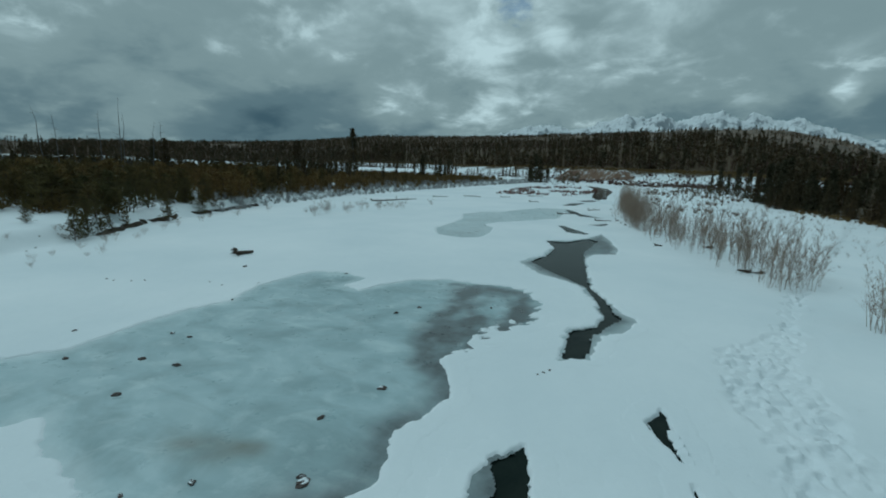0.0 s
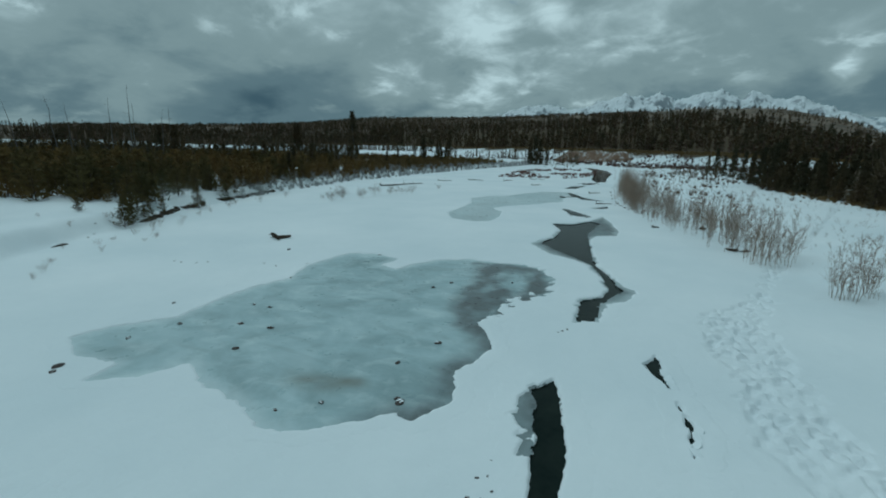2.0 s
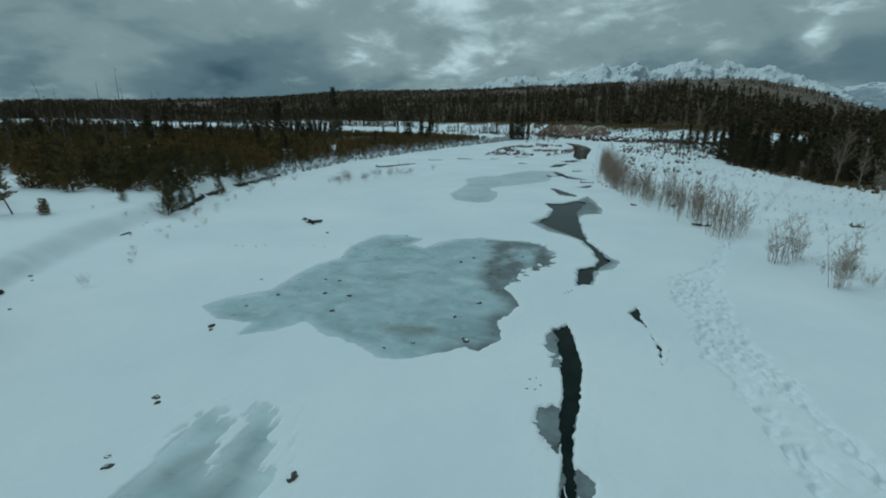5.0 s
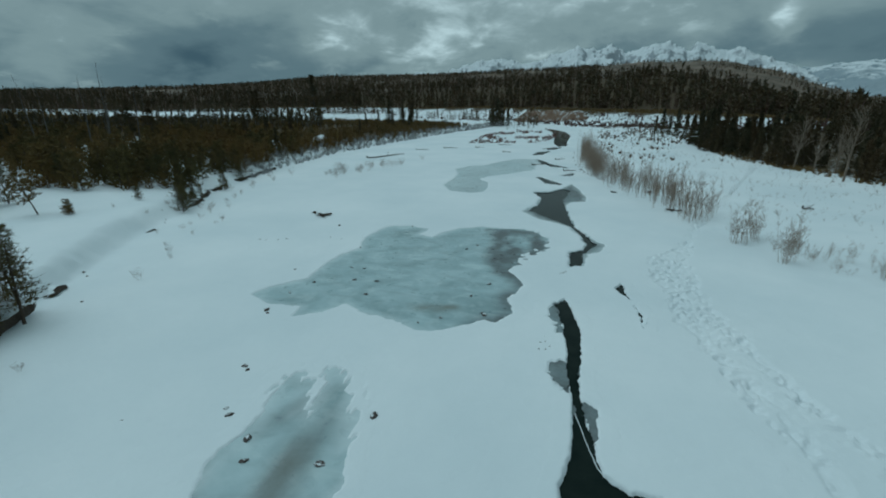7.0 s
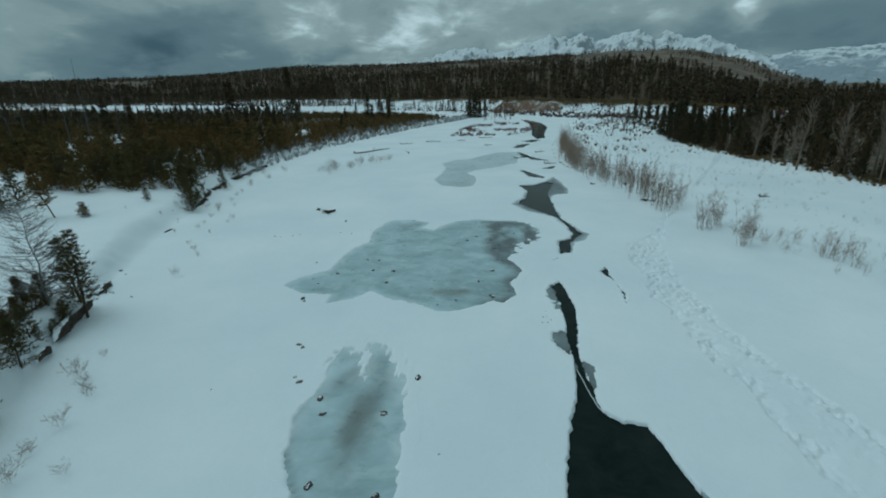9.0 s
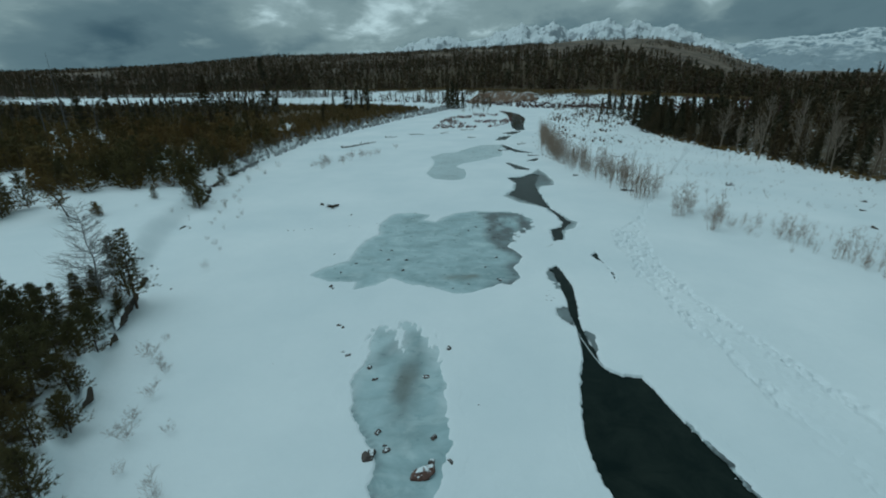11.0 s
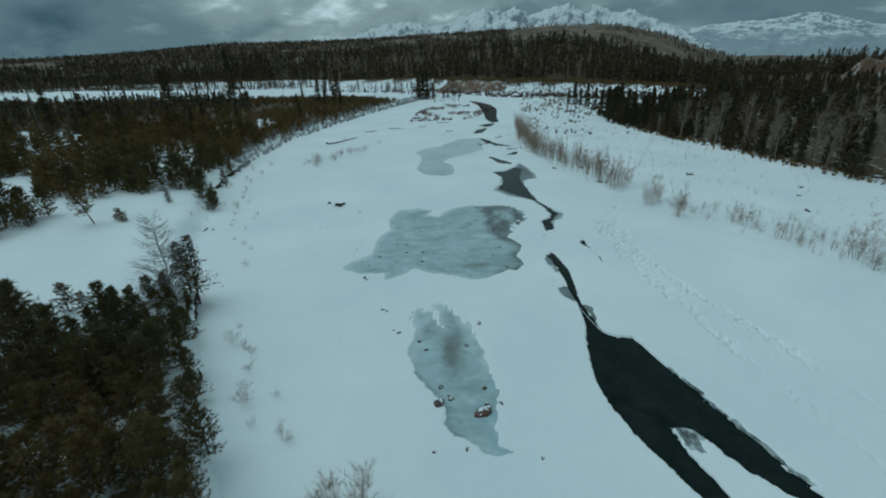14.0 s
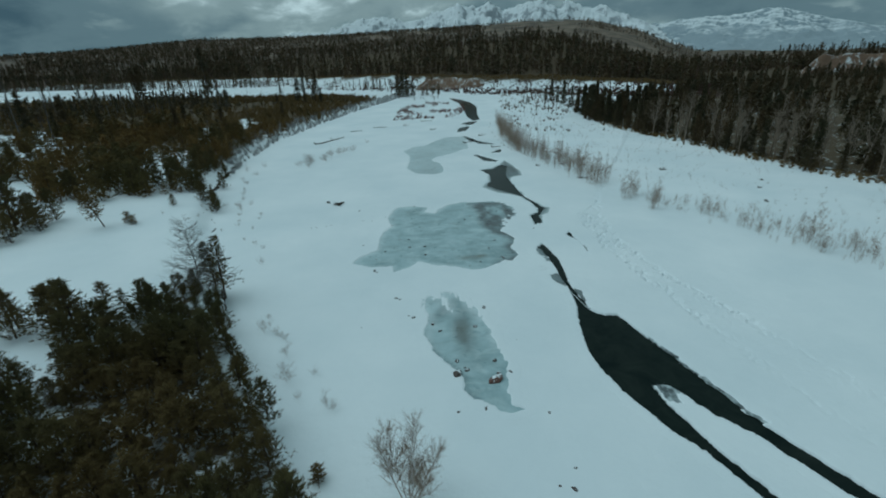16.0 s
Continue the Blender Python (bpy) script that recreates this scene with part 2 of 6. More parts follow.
SNOW, ICE, WATER = snow_material(), ice_material(), water_material()
PINE_BARK = bark_material("pine_bark", (0.035, 0.026, 0.02), (0.11, 0.085, 0.065))
GREY_BARK = bark_material("grey_bark", (0.13, 0.10, 0.075), (0.31, 0.25, 0.195))
DEAD_WOOD = bark_material("weathered_wood", (0.10, 0.095, 0.09), (0.26, 0.245, 0.23))
SNAG_WOOD = bark_material("snag_wood", (0.06, 0.056, 0.052), (0.17, 0.16, 0.15))
TWIG = bark_material("willow_twig", (0.11, 0.082, 0.062), (0.27, 0.205, 0.155))
WILLOW = bark_material("pale_willow", (0.20, 0.15, 0.115), (0.40, 0.315, 0.25))
RED_TWIG = bark_material("red_twig", (0.07, 0.045, 0.04), (0.16, 0.10, 0.085))
PALE_TWIG = bark_material("pale_twig", (0.20, 0.165, 0.145), (0.40, 0.35, 0.31))
FROSTED = bark_material("frosted_twig", (0.22, 0.22, 0.22), (0.5, 0.5, 0.5))
DRY_GRASS = bark_material("dry_grass", (0.10, 0.068, 0.030), (0.26, 0.185, 0.085))
NEEDLE = needle_material("pine_needles", (0.056, 0.049, 0.019), (0.165, 0.130, 0.045), (0.235, 0.142, 0.046))
SPRUCE = needle_material("spruce_needles", (0.033, 0.035, 0.020), (0.083, 0.072, 0.035), (0.118, 0.080, 0.040))
NEAR_NEEDLE = needle_material("thicket_needles", (0.048, 0.049, 0.022), (0.150, 0.128, 0.046), (0.175, 0.120, 0.045))
RED_WILLOW = bark_material("red_willow", (0.11, 0.060, 0.050), (0.25, 0.14, 0.115))
ROCK, CAPPED = rock_material("river_rock", 1.33), rock_material("capped_rock", 1.24, (0.06, 0.035, 0.03), (0.20, 0.11, 0.085))


# ---- shape helpers ----
def lattice(ix, iy, seed):
    n = (ix.astype(np.int64) * 374761393 + iy.astype(np.int64) * 668265263 + seed * 982451653) & 0xFFFFFFFF
    n = ((n ^ (n >> 13)) * 1274126177) & 0xFFFFFFFF
    return ((n ^ (n >> 16)) & 0xFFFF) / 65535.0


def vnoise(x, y, seed=0):
    ix, iy = np.floor(x), np.floor(y)
    fx, fy = x - ix, y - iy
    fx, fy = fx * fx * (3 - 2 * fx), fy * fy * (3 - 2 * fy)
    a = lattice(ix, iy, seed) * (1 - fx) + lattice(ix + 1, iy, seed) * fx
    b = lattice(ix, iy + 1, seed) * (1 - fx) + lattice(ix + 1, iy + 1, seed) * fx
    return a * (1 - fy) + b * fy


def fbm(x, y, octaves=4, seed=0, gain=0.5):
    """Layered noise about 0, within about -1 to 1."""
    x, y = np.asarray(x, float), np.asarray(y, float)
    total, amp, full = 0.0, 1.0, 0.0
    for o in range(octaves):
        total = total + amp * (vnoise(x * 2**o, y * 2**o, seed + o) * 2 - 1)
        full, amp = full + amp, amp * gain
    return total / full


def step(a, b, v):
    s = np.clip((v - a) / (b - a), 0, 1)
    return s * s * (3 - 2 * s)


def depth_in(outline, X, Y):
    """Metres inside (positive) or outside (negative) a closed outline."""
    P = np.array(outline, float)
    Q = np.roll(P, -1, 0)
    best, odd = np.full(X.shape, 1e18), np.zeros(X.shape, bool)
    for (ax, ay), (bx, by) in zip(P, Q):
        dx, dy = bx - ax, by - ay
        s = np.clip(((X - ax) * dx + (Y - ay) * dy) / (dx * dx + dy * dy + 1e-12), 0, 1)
        best = np.minimum(best, (X - ax - s * dx) ** 2 + (Y - ay - s * dy) ** 2)
        odd ^= ((ay > Y) != (by > Y)) & (X < dx * (Y - ay) / (dy + 1e-12) + ax)
    return np.where(odd, 1, -1) * np.sqrt(best)


def depth_near(outline, X, Y, margin=6.0):
    """As depth_in, worked out only round the outline; far outside it is -margin."""
    P = np.array(outline, float)
    lo, hi = P.min(0) - margin, P.max(0) + margin
    out = np.full(X.shape, -margin)
    m = (X > lo[0]) & (X < hi[0]) & (Y > lo[1]) & (Y < hi[1])
    if m.any():
        out[m] = np.maximum(depth_in(outline, X[m], Y[m]), -margin)
    return out


def mesh_from(name, V, F, mats, which=None, smooth=False, values=None):
    V, F = np.asarray(V, np.float32), np.asarray(F, np.int32)
    me = bpy.data.meshes.new(name)
    k = F.shape[1]
    me.vertices.add(len(V))
    me.vertices.foreach_set("co", V.ravel())
    me.loops.add(F.size)
    me.loops.foreach_set("vertex_index", F.ravel())
    me.polygons.add(len(F))
    me.polygons.foreach_set("loop_start", np.arange(0, F.size, k, dtype=np.int32))
    for m in mats:
        me.materials.append(m)
    if which is not None:
        me.polygons.foreach_set("material_index", np.asarray(which, np.int32))
    me.polygons.foreach_set("use_smooth", np.full(len(F), smooth))
    for key, v in (values or {}).items():
        me.attributes.new(key, "FLOAT", "POINT").data.foreach_set("value", np.asarray(v, np.float32))
    me.update(calc_edges=True)
    return me


def part(name, me, parent, label=""):
    ob = new(name, me)
    ob.parent = parent
    return tagged(ob, label)


# ---- plan of the river ----
MAIN_ICE = [(-33.2, -7.4), (-32.6, -5.2), (-29.8, -1.6), (-30.6, 3.8), (-30.3, 7.4), (-29.1, 11.0), (-30.7, 15.7), (-30.4, 20.7), (-29.6, 23.9), (-26.5, 24.9), (-22.9, 23.6), (-23.5, 19.8), (-20.8, 19.2), (-19.6, 22.1), (-18.0, 25.5), (-14.5, 27.4), (-10.5, 27.4), (-7.7, 28.0), (-5.6, 26.9), (-4.4, 24.6), (-3.0, 22.8), (-3.7, 19.6), (-2.7, 17.8), (-3.4, 16.6), (-4.7, 17.2), (-4.3, 14.0), (-5.5, 15.8), (-6.4, 14.4), (-5.4, 12.3), (-6.5, 13.0), (-6.6, 11.8), (-5.8, 10.2), (-6.7, 8.8), (-7.1, 7.7), (-5.6, 5.3), (-4.9, 3.3), (-6.1, -0.8), (-5.3, -4.2), (-6.4, -6.6), (-7.4, -6.4), (-9.6, -8.2), (-10.8, -9.4), (-13.3, -10.1), (-16.1, -8.7), (-20.0, -8.0), (-22.1, -6.7), (-23.3, -9.3), (-25.9, -10.8), (-26.3, -8.6), (-29.8, -9.0)]
LOWER_ICE = [(-20.5, -19.6), (-19.0, -18.9), (-18.0, -20.0), (-16.9, -22.9), (-15.9, -23.4), (-16.9, -20.5), (-17.5, -17.8), (-15.9, -18.2), (-13.9, -21.3), (-12.6, -24.0), (-11.6, -26.4), (-11.0, -30.0), (-10.2, -32.6), (-9.7, -34.6), (-9.9, -36.6), (-10.2, -38.5), (-10.1, -40.7), (-8.9, -41.3), (-10.2, -41.6), (-12.0, -40.8), (-13.6, -39.8), (-14.7, -38.5), (-14.6, -36.8), (-15.2, -35.4), (-16.6, -33.9), (-18.1, -32.0), (-18.4, -31.0), (-19.5, -28.6), (-19.2, -25.2), (-19.8, -22.6)]
UPPER_ICE = [(-32.4, 65.8), (-32.4, 74.0), (-33.6, 86.0), (-36.8, 96.0), (-34.0, 104.0), (-29.5, 107.0), (-26.0, 118.0), (-22.0, 128.0), (-16.0, 129.5), (-12.6, 114.0), (-12.4, 102.0), (-17.0, 91.0), (-24.0, 83.4), (-25.4, 78.0), (-22.2, 73.0), (-20.4, 66.0), (-20.8, 58.0), (-23.6, 56.4), (-28.4, 58.4)]
SHELF_A = [(-9.2, 41.5), (-7.2, 47.0), (-6.9, 55.0), (-9.2, 62.0), (-5.4, 63.5), (-2.4, 69.0), (-0.3, 77.0), (1.4, 68.0), (3.0, 59.0), (2.6, 53.5), (-0.4, 51.5), (-1.2, 47.5), (-0.2, 37.7), (0.6, 32.5), (2.4, 27.2), (3.2, 24.0), (5.2, 21.7), (3.8, 18.2), (2.4, 17.0), (1.8, 12.0), (0.1, 11.2), (0.0, 17.4), (1.9, 19.2), (2.2, 21.7), (1.1, 27.4), (-0.2, 31.0), (-2.4, 33.2), (-5.6, 35.4)]
POOL_WATER = [(-9.0, 61.8), (-5.4, 62.0), (-2.4, 68.0), (-0.6, 66.0), (-1.6, 58.0), (-2.0, 52.0), (-1.5, 48.4), (-0.3, 37.7), (0.4, 32.5), (2.3, 27.2), (3.0, 23.6), (3.7, 22.0), (2.6, 19.4), (1.7, 17.0), (1.6, 12.3), (0.2, 11.4), (0.1, 17.2), (2.1, 19.1), (2.4, 21.7), (1.3, 27.6), (0.1, 31.4), (-2.0, 34.6), (-4.8, 37.6), (-7.9, 42.4), (-6.4, 48.8), (-6.6, 54.6)]
CHANNEL = [(-1.1, -0.9), (-0.2, 0.8), (0.6, -1.8), (1.4, -5.9), (1.4, -11.6), (1.1, -14.3), (1.7, -19.2), (2.5, -23.1), (3.7, -24.0), (5.4, -24.1), (6.5, -26.9), (7.6, -30.3), (9.1, -34.8), (10.2, -37.3), (11.6, -41.6), (12.5, -43.3), (16.0, -49.5), (23.0, -58.5), (20.5, -59.5), (13.7, -48.8), (11.5, -45.0), (9.7, -42.8), (8.5, -41.6), (6.7, -38.2), (6.4, -37.6), (4.6, -37.8), (5.0, -40.5), (5.7, -42.6), (7.0, -46.2), (11.5, -55.5), (10.2, -55.2), (5.8, -46.2), (3.7, -43.4), (1.4, -38.7), (0.4, -35.8), (-0.3, -32.6), (-0.3, -29.7), (0.3, -24.8), (0.9, -21.6), (0.8, -16.8), (0.5, -13.4), (0.2, -9.5), (-0.2, -5.6), (-0.5, -3.0)]
SPLIT_A = [(5.2, 5.3), (5.9, 7.0), (6.3, 4.9), (6.6, 2.6), (5.9, 3.5)]
SPLIT_B = [(6.75, 1.0), (7.15, -0.4), (7.45, -1.7), (7.0, -3.9), (7.0, -1.6)]
SHELF_B = [(-1.5, -2.0), (-1.1, -0.5), (-0.3, -1.6), (0.0, -6.6), (-0.8, -7.2), (-0.7, -5.0), (-1.5, -4.2)]
SHELF_C = [(-1.0, -12.2), (-0.1, -11.4), (0.6, -12.6), (0.8, -16.4), (0.0, -15.4), (-0.9, -13.8)]
SHELF_D = [(1.5, -16.8), (2.2, -16.9), (2.5, -19.4), (2.0, -20.4)]
SHELF_E = [(7.0, -28.0), (7.9, -30.0), (9.5, -34.5), (11.3, -39.3), (12.8, -42.8), (12.2, -43.2), (9.0, -35.0), (7.5, -31.0)]
SHELF_F = [(4.7, -37.9), (6.4, -37.7), (6.9, -38.7), (6.0, -40.2), (5.1, -40.3)]
FAR_A = [(-26.3, 365.6), (-15.6, 341.6), (-8.5, 315.1), (-4.1, 273.0), (-5.4, 218.9), (-4.6, 191.6), (-7.9, 189.5), (-10.9, 210.4), (-12.6, 257.8), (-17.0, 312.1)]
FAR_B = [(-14.6, 174.4), (-10.0, 183.0), (-6.3, 184.4), (-10.2, 169.9)]
RILL_A = [(-16.6, 144.7), (-15.3, 158.0), (-11.0, 164.0), (-13.4, 147.1)]
RILL_B = [(-15.6, 129.6), (-13.5, 129.8), (-9.7, 121.4), (-10.0, 116.0), (-13.6, 119.4)]
RILL_C = [(-10.0, 119.6), (-7.0, 115.0), (-1.8, 108.2), (-7.1, 110.0)]
FAR_C = [(-16.1, 107.6), (-12.0, 102.0), (-13.3, 97.6), (-15.9, 103.2)]
RILL_D = [(-3.5, 89.8), (-0.3, 95.9), (-1.0, 90.6)]
RILL_E = [(-9.6, 85.8), (-6.4, 80.4), (-2.2, 73.7), (-6.6, 75.8)]
ICES = [("main", MAIN_ICE), ("lower", LOWER_ICE), ("upper", UPPER_ICE), ("shelf", SHELF_A), ("shelf", SHELF_B), ("shelf", SHELF_C), ("shelf", SHELF_D), ("frosted", SHELF_E), ("frosted", SHELF_F)]
WATERS = [POOL_WATER, CHANNEL, SPLIT_A, SPLIT_B, FAR_A, FAR_B, FAR_C, RILL_A, RILL_B, RILL_C, RILL_D, RILL_E]
BANK = [(-18.0, -120.0), (-19.5, -75.0), (-21.5, -57.0), (-24.5, -53.0), (-28.0, -50.7), (-30.5, -46.2), (-33.2, -42.1), (-38.7, -36.1), (-43.5, -29.5), (-48.0, -23.0), (-51.0, -17.6), (-55.0, -11.0), (-64.0, 3.8), (-68.5, 14.0), (-77.0, 29.0), (-82.0, 39.5), (-89.0, 62.5), (-94.0, 81.0), (-100.0, 132.0), (-97.0, 185.0), (-92.0, 260.0), (-74.0, 400.0)]
LEFT_LAND = BANK + [(-60.0, 520.0), (-5200.0, 900.0), (-5200.0, -5200.0), (-18.0, -5200.0)]
EDGE = [(14.0, 330.0), (10.5, 258.0), (6.0, 160.0), (6.0, 126.0), (8.6, 80.0), (14.6, 58.0), (20.0, 43.4), (24.0, 32.0), (28.0, 19.0), (34.0, 11.5), (38.5, 4.5), (44.0, -3.5), (48.0, -12.0), (51.0, -35.0), (52.0, -120.0)]
RIGHT_LAND = EDGE + [(52.0, -5200.0), (5200.0, -5200.0), (5200.0, 600.0), (30.0, 420.0)]
RIGHT_WOODS = [(56.0, 165.0), (55.5, 145.0), (61.0, 118.0), (70.0, 93.0), (74.0, 64.0), (80.0, 45.0), (88.0, 30.0), (120.0, -10.0), (700.0, -10.0), (700.0, 500.0), (230.0, 420.0), (120.0, 270.0), (80.0, 205.0)]
SCRUB = [(-76.0, 33.0), (-82.0, 46.0), (-90.0, 66.0), (-96.0, 84.0), (-102.0, 132.0), (-100.0, 185.0), (-95.0, 260.0), (-88.0, 345.0), (-140.0, 400.0), (-720.0, 400.0), (-720.0, -40.0), (-170.0, -20.0), (-118.0, 8.0), (-98.0, 24.0)]
THICKET = [(-49.5, -19.5), (-55.0, -19.0), (-57.5, -27.0), (-57.0, -33.0), (-57.5, -38.0), (-58.6, -44.5), (-60.0, -52.0), (-59.0, -61.0), (-24.0, -61.0), (-25.7, -53.5), (-29.2, -49.0), (-33.2, -42.0), (-39.0, -36.0), (-43.9, -29.3)]


def table(pairs, v):
    p = np.array(pairs, float)
    return np.interp(v, p[:, 0], p[:, 1])


GAPS = [(-212.0, 122.0, 14.0, 66.0), (-246.0, 154.0, 15.0, 70.0), (-152.0, 168.0, 5.0, 46.0), (-144.0, 196.0, 6.0, 44.0), (-150.0, 68.0, 9.0, 40.0), (-113.0, 62.0, 5.0, 26.0), (-190.0, 112.0, 7.0, 48.0), (-136.0, 138.0, 3.5, 34.0), (-128.0, 96.0, 5.0, 34.0)]


def snow_gap(x, y):
    """1 in the open snowy lanes through the scrub, 0 elsewhere."""
    out = np.zeros(np.shape(x))
    for gx, gy, wide, far in GAPS:
        k = math.hypot(gx + 20, gy + 60)
        ux, uy = -(gx + 20) / k, -(gy + 60) / k
        a, b = (x - gx) * ux + (y - gy) * uy, (x - gx) * uy - (y - gy) * ux
        b = b + 4.0 * fbm(x / 8, y / 8, 2, 119)
        out = np.maximum(out, (a > -6) * (a < far) * step(1.0, 0.7, np.abs(b) / wide) * (fbm(x / 7, y / 9, 2, 121) > -0.22))
    return out


def terrain(x, y):
    """The height of the ground, and how much of it is litter, earth and far woods."""
    x, y = np.asarray(x, float), np.asarray(y, float)
    z = 0.10 * fbm(x / 14, y / 14, 3, 5) + 0.03 * fbm(x / 2.5, y / 2.5, 2, 9)
    wob = 1.6 * fbm(x / 7, y / 7, 3, 21) + 0.5 * fbm(x / 1.7, y / 1.7, 2, 23)
    dl = depth_in(LEFT_LAND, x, y) + wob * 0.6
    steep = table([(-70, 1.0), (-20, 1.2), (-12, 3.0), (0, 4.0), (18, 4.0), (30, 1.8), (70, 2.2), (90, 6.0), (400, 14.0)], y)
    tall = table([(-120, 1.8), (-50, 1.9), (-30, 2.2), (100, 2.2), (250, 2.6)], y)
    up = step(0.0, 1.0, dl / steep)
    z = z + tall * up + 0.35 * fbm(x / 9, y / 9, 3, 31) * np.clip(dl / 6, 0, 1)
    earth = np.zeros(x.shape)
    dr = depth_in(RIGHT_LAND, x, y) + wob
    z = z + 0.8 * step(-0.5, 5.0, dr) + 0.22 * fbm(x / 6, y / 6, 3, 41) * np.clip(dr / 8, 0, 1)
    dw = depth_in(RIGHT_WOODS, x, y)
    z = z + 1.2 * step(-12, 14, dw)
    ds = depth_in(SCRUB, x, y) + wob
    dt = depth_near(THICKET, x, y, 9.0) + wob * 0.5
    # tracks of a herd
    dh = depth_near(TRAIL, x, y, 8.0) + 0.8 * fbm(x / 1.5, y / 1.5, 2, 51)
    near_trail = step(-62, -57, y) * (1 - step(52, 60, y))
    trod = step(-0.2, 0.7, dh)
    z = z - 0.45 * trod * near_trail - 0.08 * trod * (1 - near_trail) * step(0.4, 0.6, vnoise(x / 0.9, y / 1.1, 61))
    # far land
    cx, cy = x + 5.0, y + 40.0
    r, az = np.hypot(cx, cy), np.degrees(np.arctan2(cx, cy))
    rf = table([(-45, 1000), (-30, 850), (-20, 790), (-9, 660), (0, 520), (12, 480), (25, 420), (40, 330), (60, 330)], az)
    zf = table([(-62, 10), (-45, 13.5), (-30, 15.5), (-20, 15.5), (-9, 14.5), (0, 13), (12, 11), (25, 7), (40, 3), (60, 2)], az)
    zc = table([(-60, 30), (-45, 36), (-28, 50), (-14, 57), (0, 62), (8, 64), (12, 58), (18, 33), (24, 8), (40, 12), (60, 12)], az)
    zh = table([(-62, 56), (-46, 84), (-39, 104), (-30, 130), (-24, 138), (-16, 144), (-1, 172), (5.5, 184), (12, 188), (15, 178), (19, 144), (22, 88), (26, 42), (40, 30), (60, 30)], az)
    front = (az > -100) & (az < 100)
    s = np.clip((r - 0.5 * rf) / (0.5 * rf), 0, 1)
    far = zf * s ** table([(-22, 1.5), (-11, 16.0), (12, 16.0), (28, 1.5)], az) + (zc - zf) * step(0, 1, (r - rf) / 380.0) + (zh - zc) * step(1000, 2300, r)
    far = far * np.clip((100 - np.abs(az)) / 20, 0, 1)
    far = far + step(300, 900, r) * 3.0 * fbm(x / 120, y / 120, 4, 71) + step(1100, 2000, r) * 12 * fbm(x / 260, y / 260, 4, 73)
    z = z + np.where(front, far, 0)
    litter = np.maximum.reduce([step(0, 8, ds) * table([(40, 0.0), (80, 0.3), (130, 0.9), (400, 1.0)], y), 0.45 * step(0, 3, dt), 0.7 * step(-3, 6, dw), step(-5, 6, r - rf) * 0.9])
    litter = litter * (1 - step(-140, -60, r - rf) * (1 - step(-15, 10, r - rf)) * table([(-42, 0.62), (-33, 0.7), (-28, 1.0), (0, 1.0), (0.1, 0.0)], az))
    litter = np.maximum(litter, 0.40 * step(-190, -150, r - rf) * table([(-60, 1.0), (-37, 1.0), (-31, 0.0), (60, 0.0)], az) * front)
    litter = litter * (1 - snow_gap(x, y))
    return z, litter, earth, step(1000, 1250, r), trod


TRAIL = [(55.0, 126.0), (40.0, 86.0), (27.5, 58.0), (20.5, 40.0), (16.5, 28.0), (12.5, 20.5), (9.6, 16.5), (9.4, 12.0), (10.2, 5.0), (10.0, -1.0), (11.5, -9.0), (13.0, -17.0), (14.6, -25.0), (16.0, -33.0), (18.0, -41.0), (20.5, -47.0), (27.0, -58.0), (34.0, -56.0), (27.5, -42.0), (23.0, -29.0), (19.0, -16.0), (15.5, -5.0), (14.8, 6.0), (15.6, 19.0), (19.8, 33.0), (25.0, 46.0), (36.0, 72.0), (53.0, 114.0)]


def ground_at(x, y):
    return float(terrain(np.array([x]), np.array([y]))[0][0])


def graded(lo, hi, fine, extra=(), growth=1.045, reach=4700.0):
    mid = list(np.arange(lo, hi + 1e-6, fine))
    for end, gap in extra:
        mid += list(np.arange(mid[-1] + gap, end, gap))
    a, b, ga, gb = [mid[0]], [mid[-1]], fine, (extra[-1][1] if extra else fine)
    while a[-1] > -reach:
        ga *= growth
        a.append(a[-1] - ga)
    while b[-1] < reach:
        gb *= growth
        b.append(b[-1] + gb)
    return np.array(a[:0:-1] + mid + b[1:])


def carve(x, y, z, wide):
    """Sinks the snow where ice and water lie. wide: metres by which the hollow outgrows the true edge."""
    ripple = 0.46 * fbm(x / 1.1, y / 1.1, 4, 81, 0.7) + 0.35 * fbm(x / 3.5, y / 3.5, 2, 85) + 0.16 * fbm(x / 0.4, y / 0.5, 2, 88)
    edge = np.full(x.shape, -6.0)
    for kind, line in ICES:
        d = depth_near(line, x, y) + ripple * {"shelf": 1.2, "frosted": 1.2, "upper": 1.1, "main": 0.8, "lower": 0.8}[kind]
        if kind == "main":
            d = d + 1.0 * fbm((x + y) / 2.4, (x - y) / 0.5, 3, 89) * step(-10, -5, x) * step(6, 12, y)
        if kind == "lower":
            d = d + 0.9 * fbm(x / 0.35, y / 2.0, 3, 82) * step(-28, -22, y)
        flat = step(-2.5, 0.0, d)
        z = z * (1 - flat) + flat * 0.02 - 0.26 * step(-0.16, 0.2, d + wide)
        edge = np.maximum(edge, d)
    for line in WATERS:
        d = depth_near(line, x, y) + ripple * 0.24 + 0.14 * fbm(x / 0.32, y / 0.5, 2, 86)
        z = np.minimum(z, 0.07 - 0.62 * step(-0.14, 0.24, d + wide + 0.03) + 1e4 * (d + wide < -0.3))
        edge = np.where(np.abs(d) < np.abs(edge), d, edge)
    return z, edge


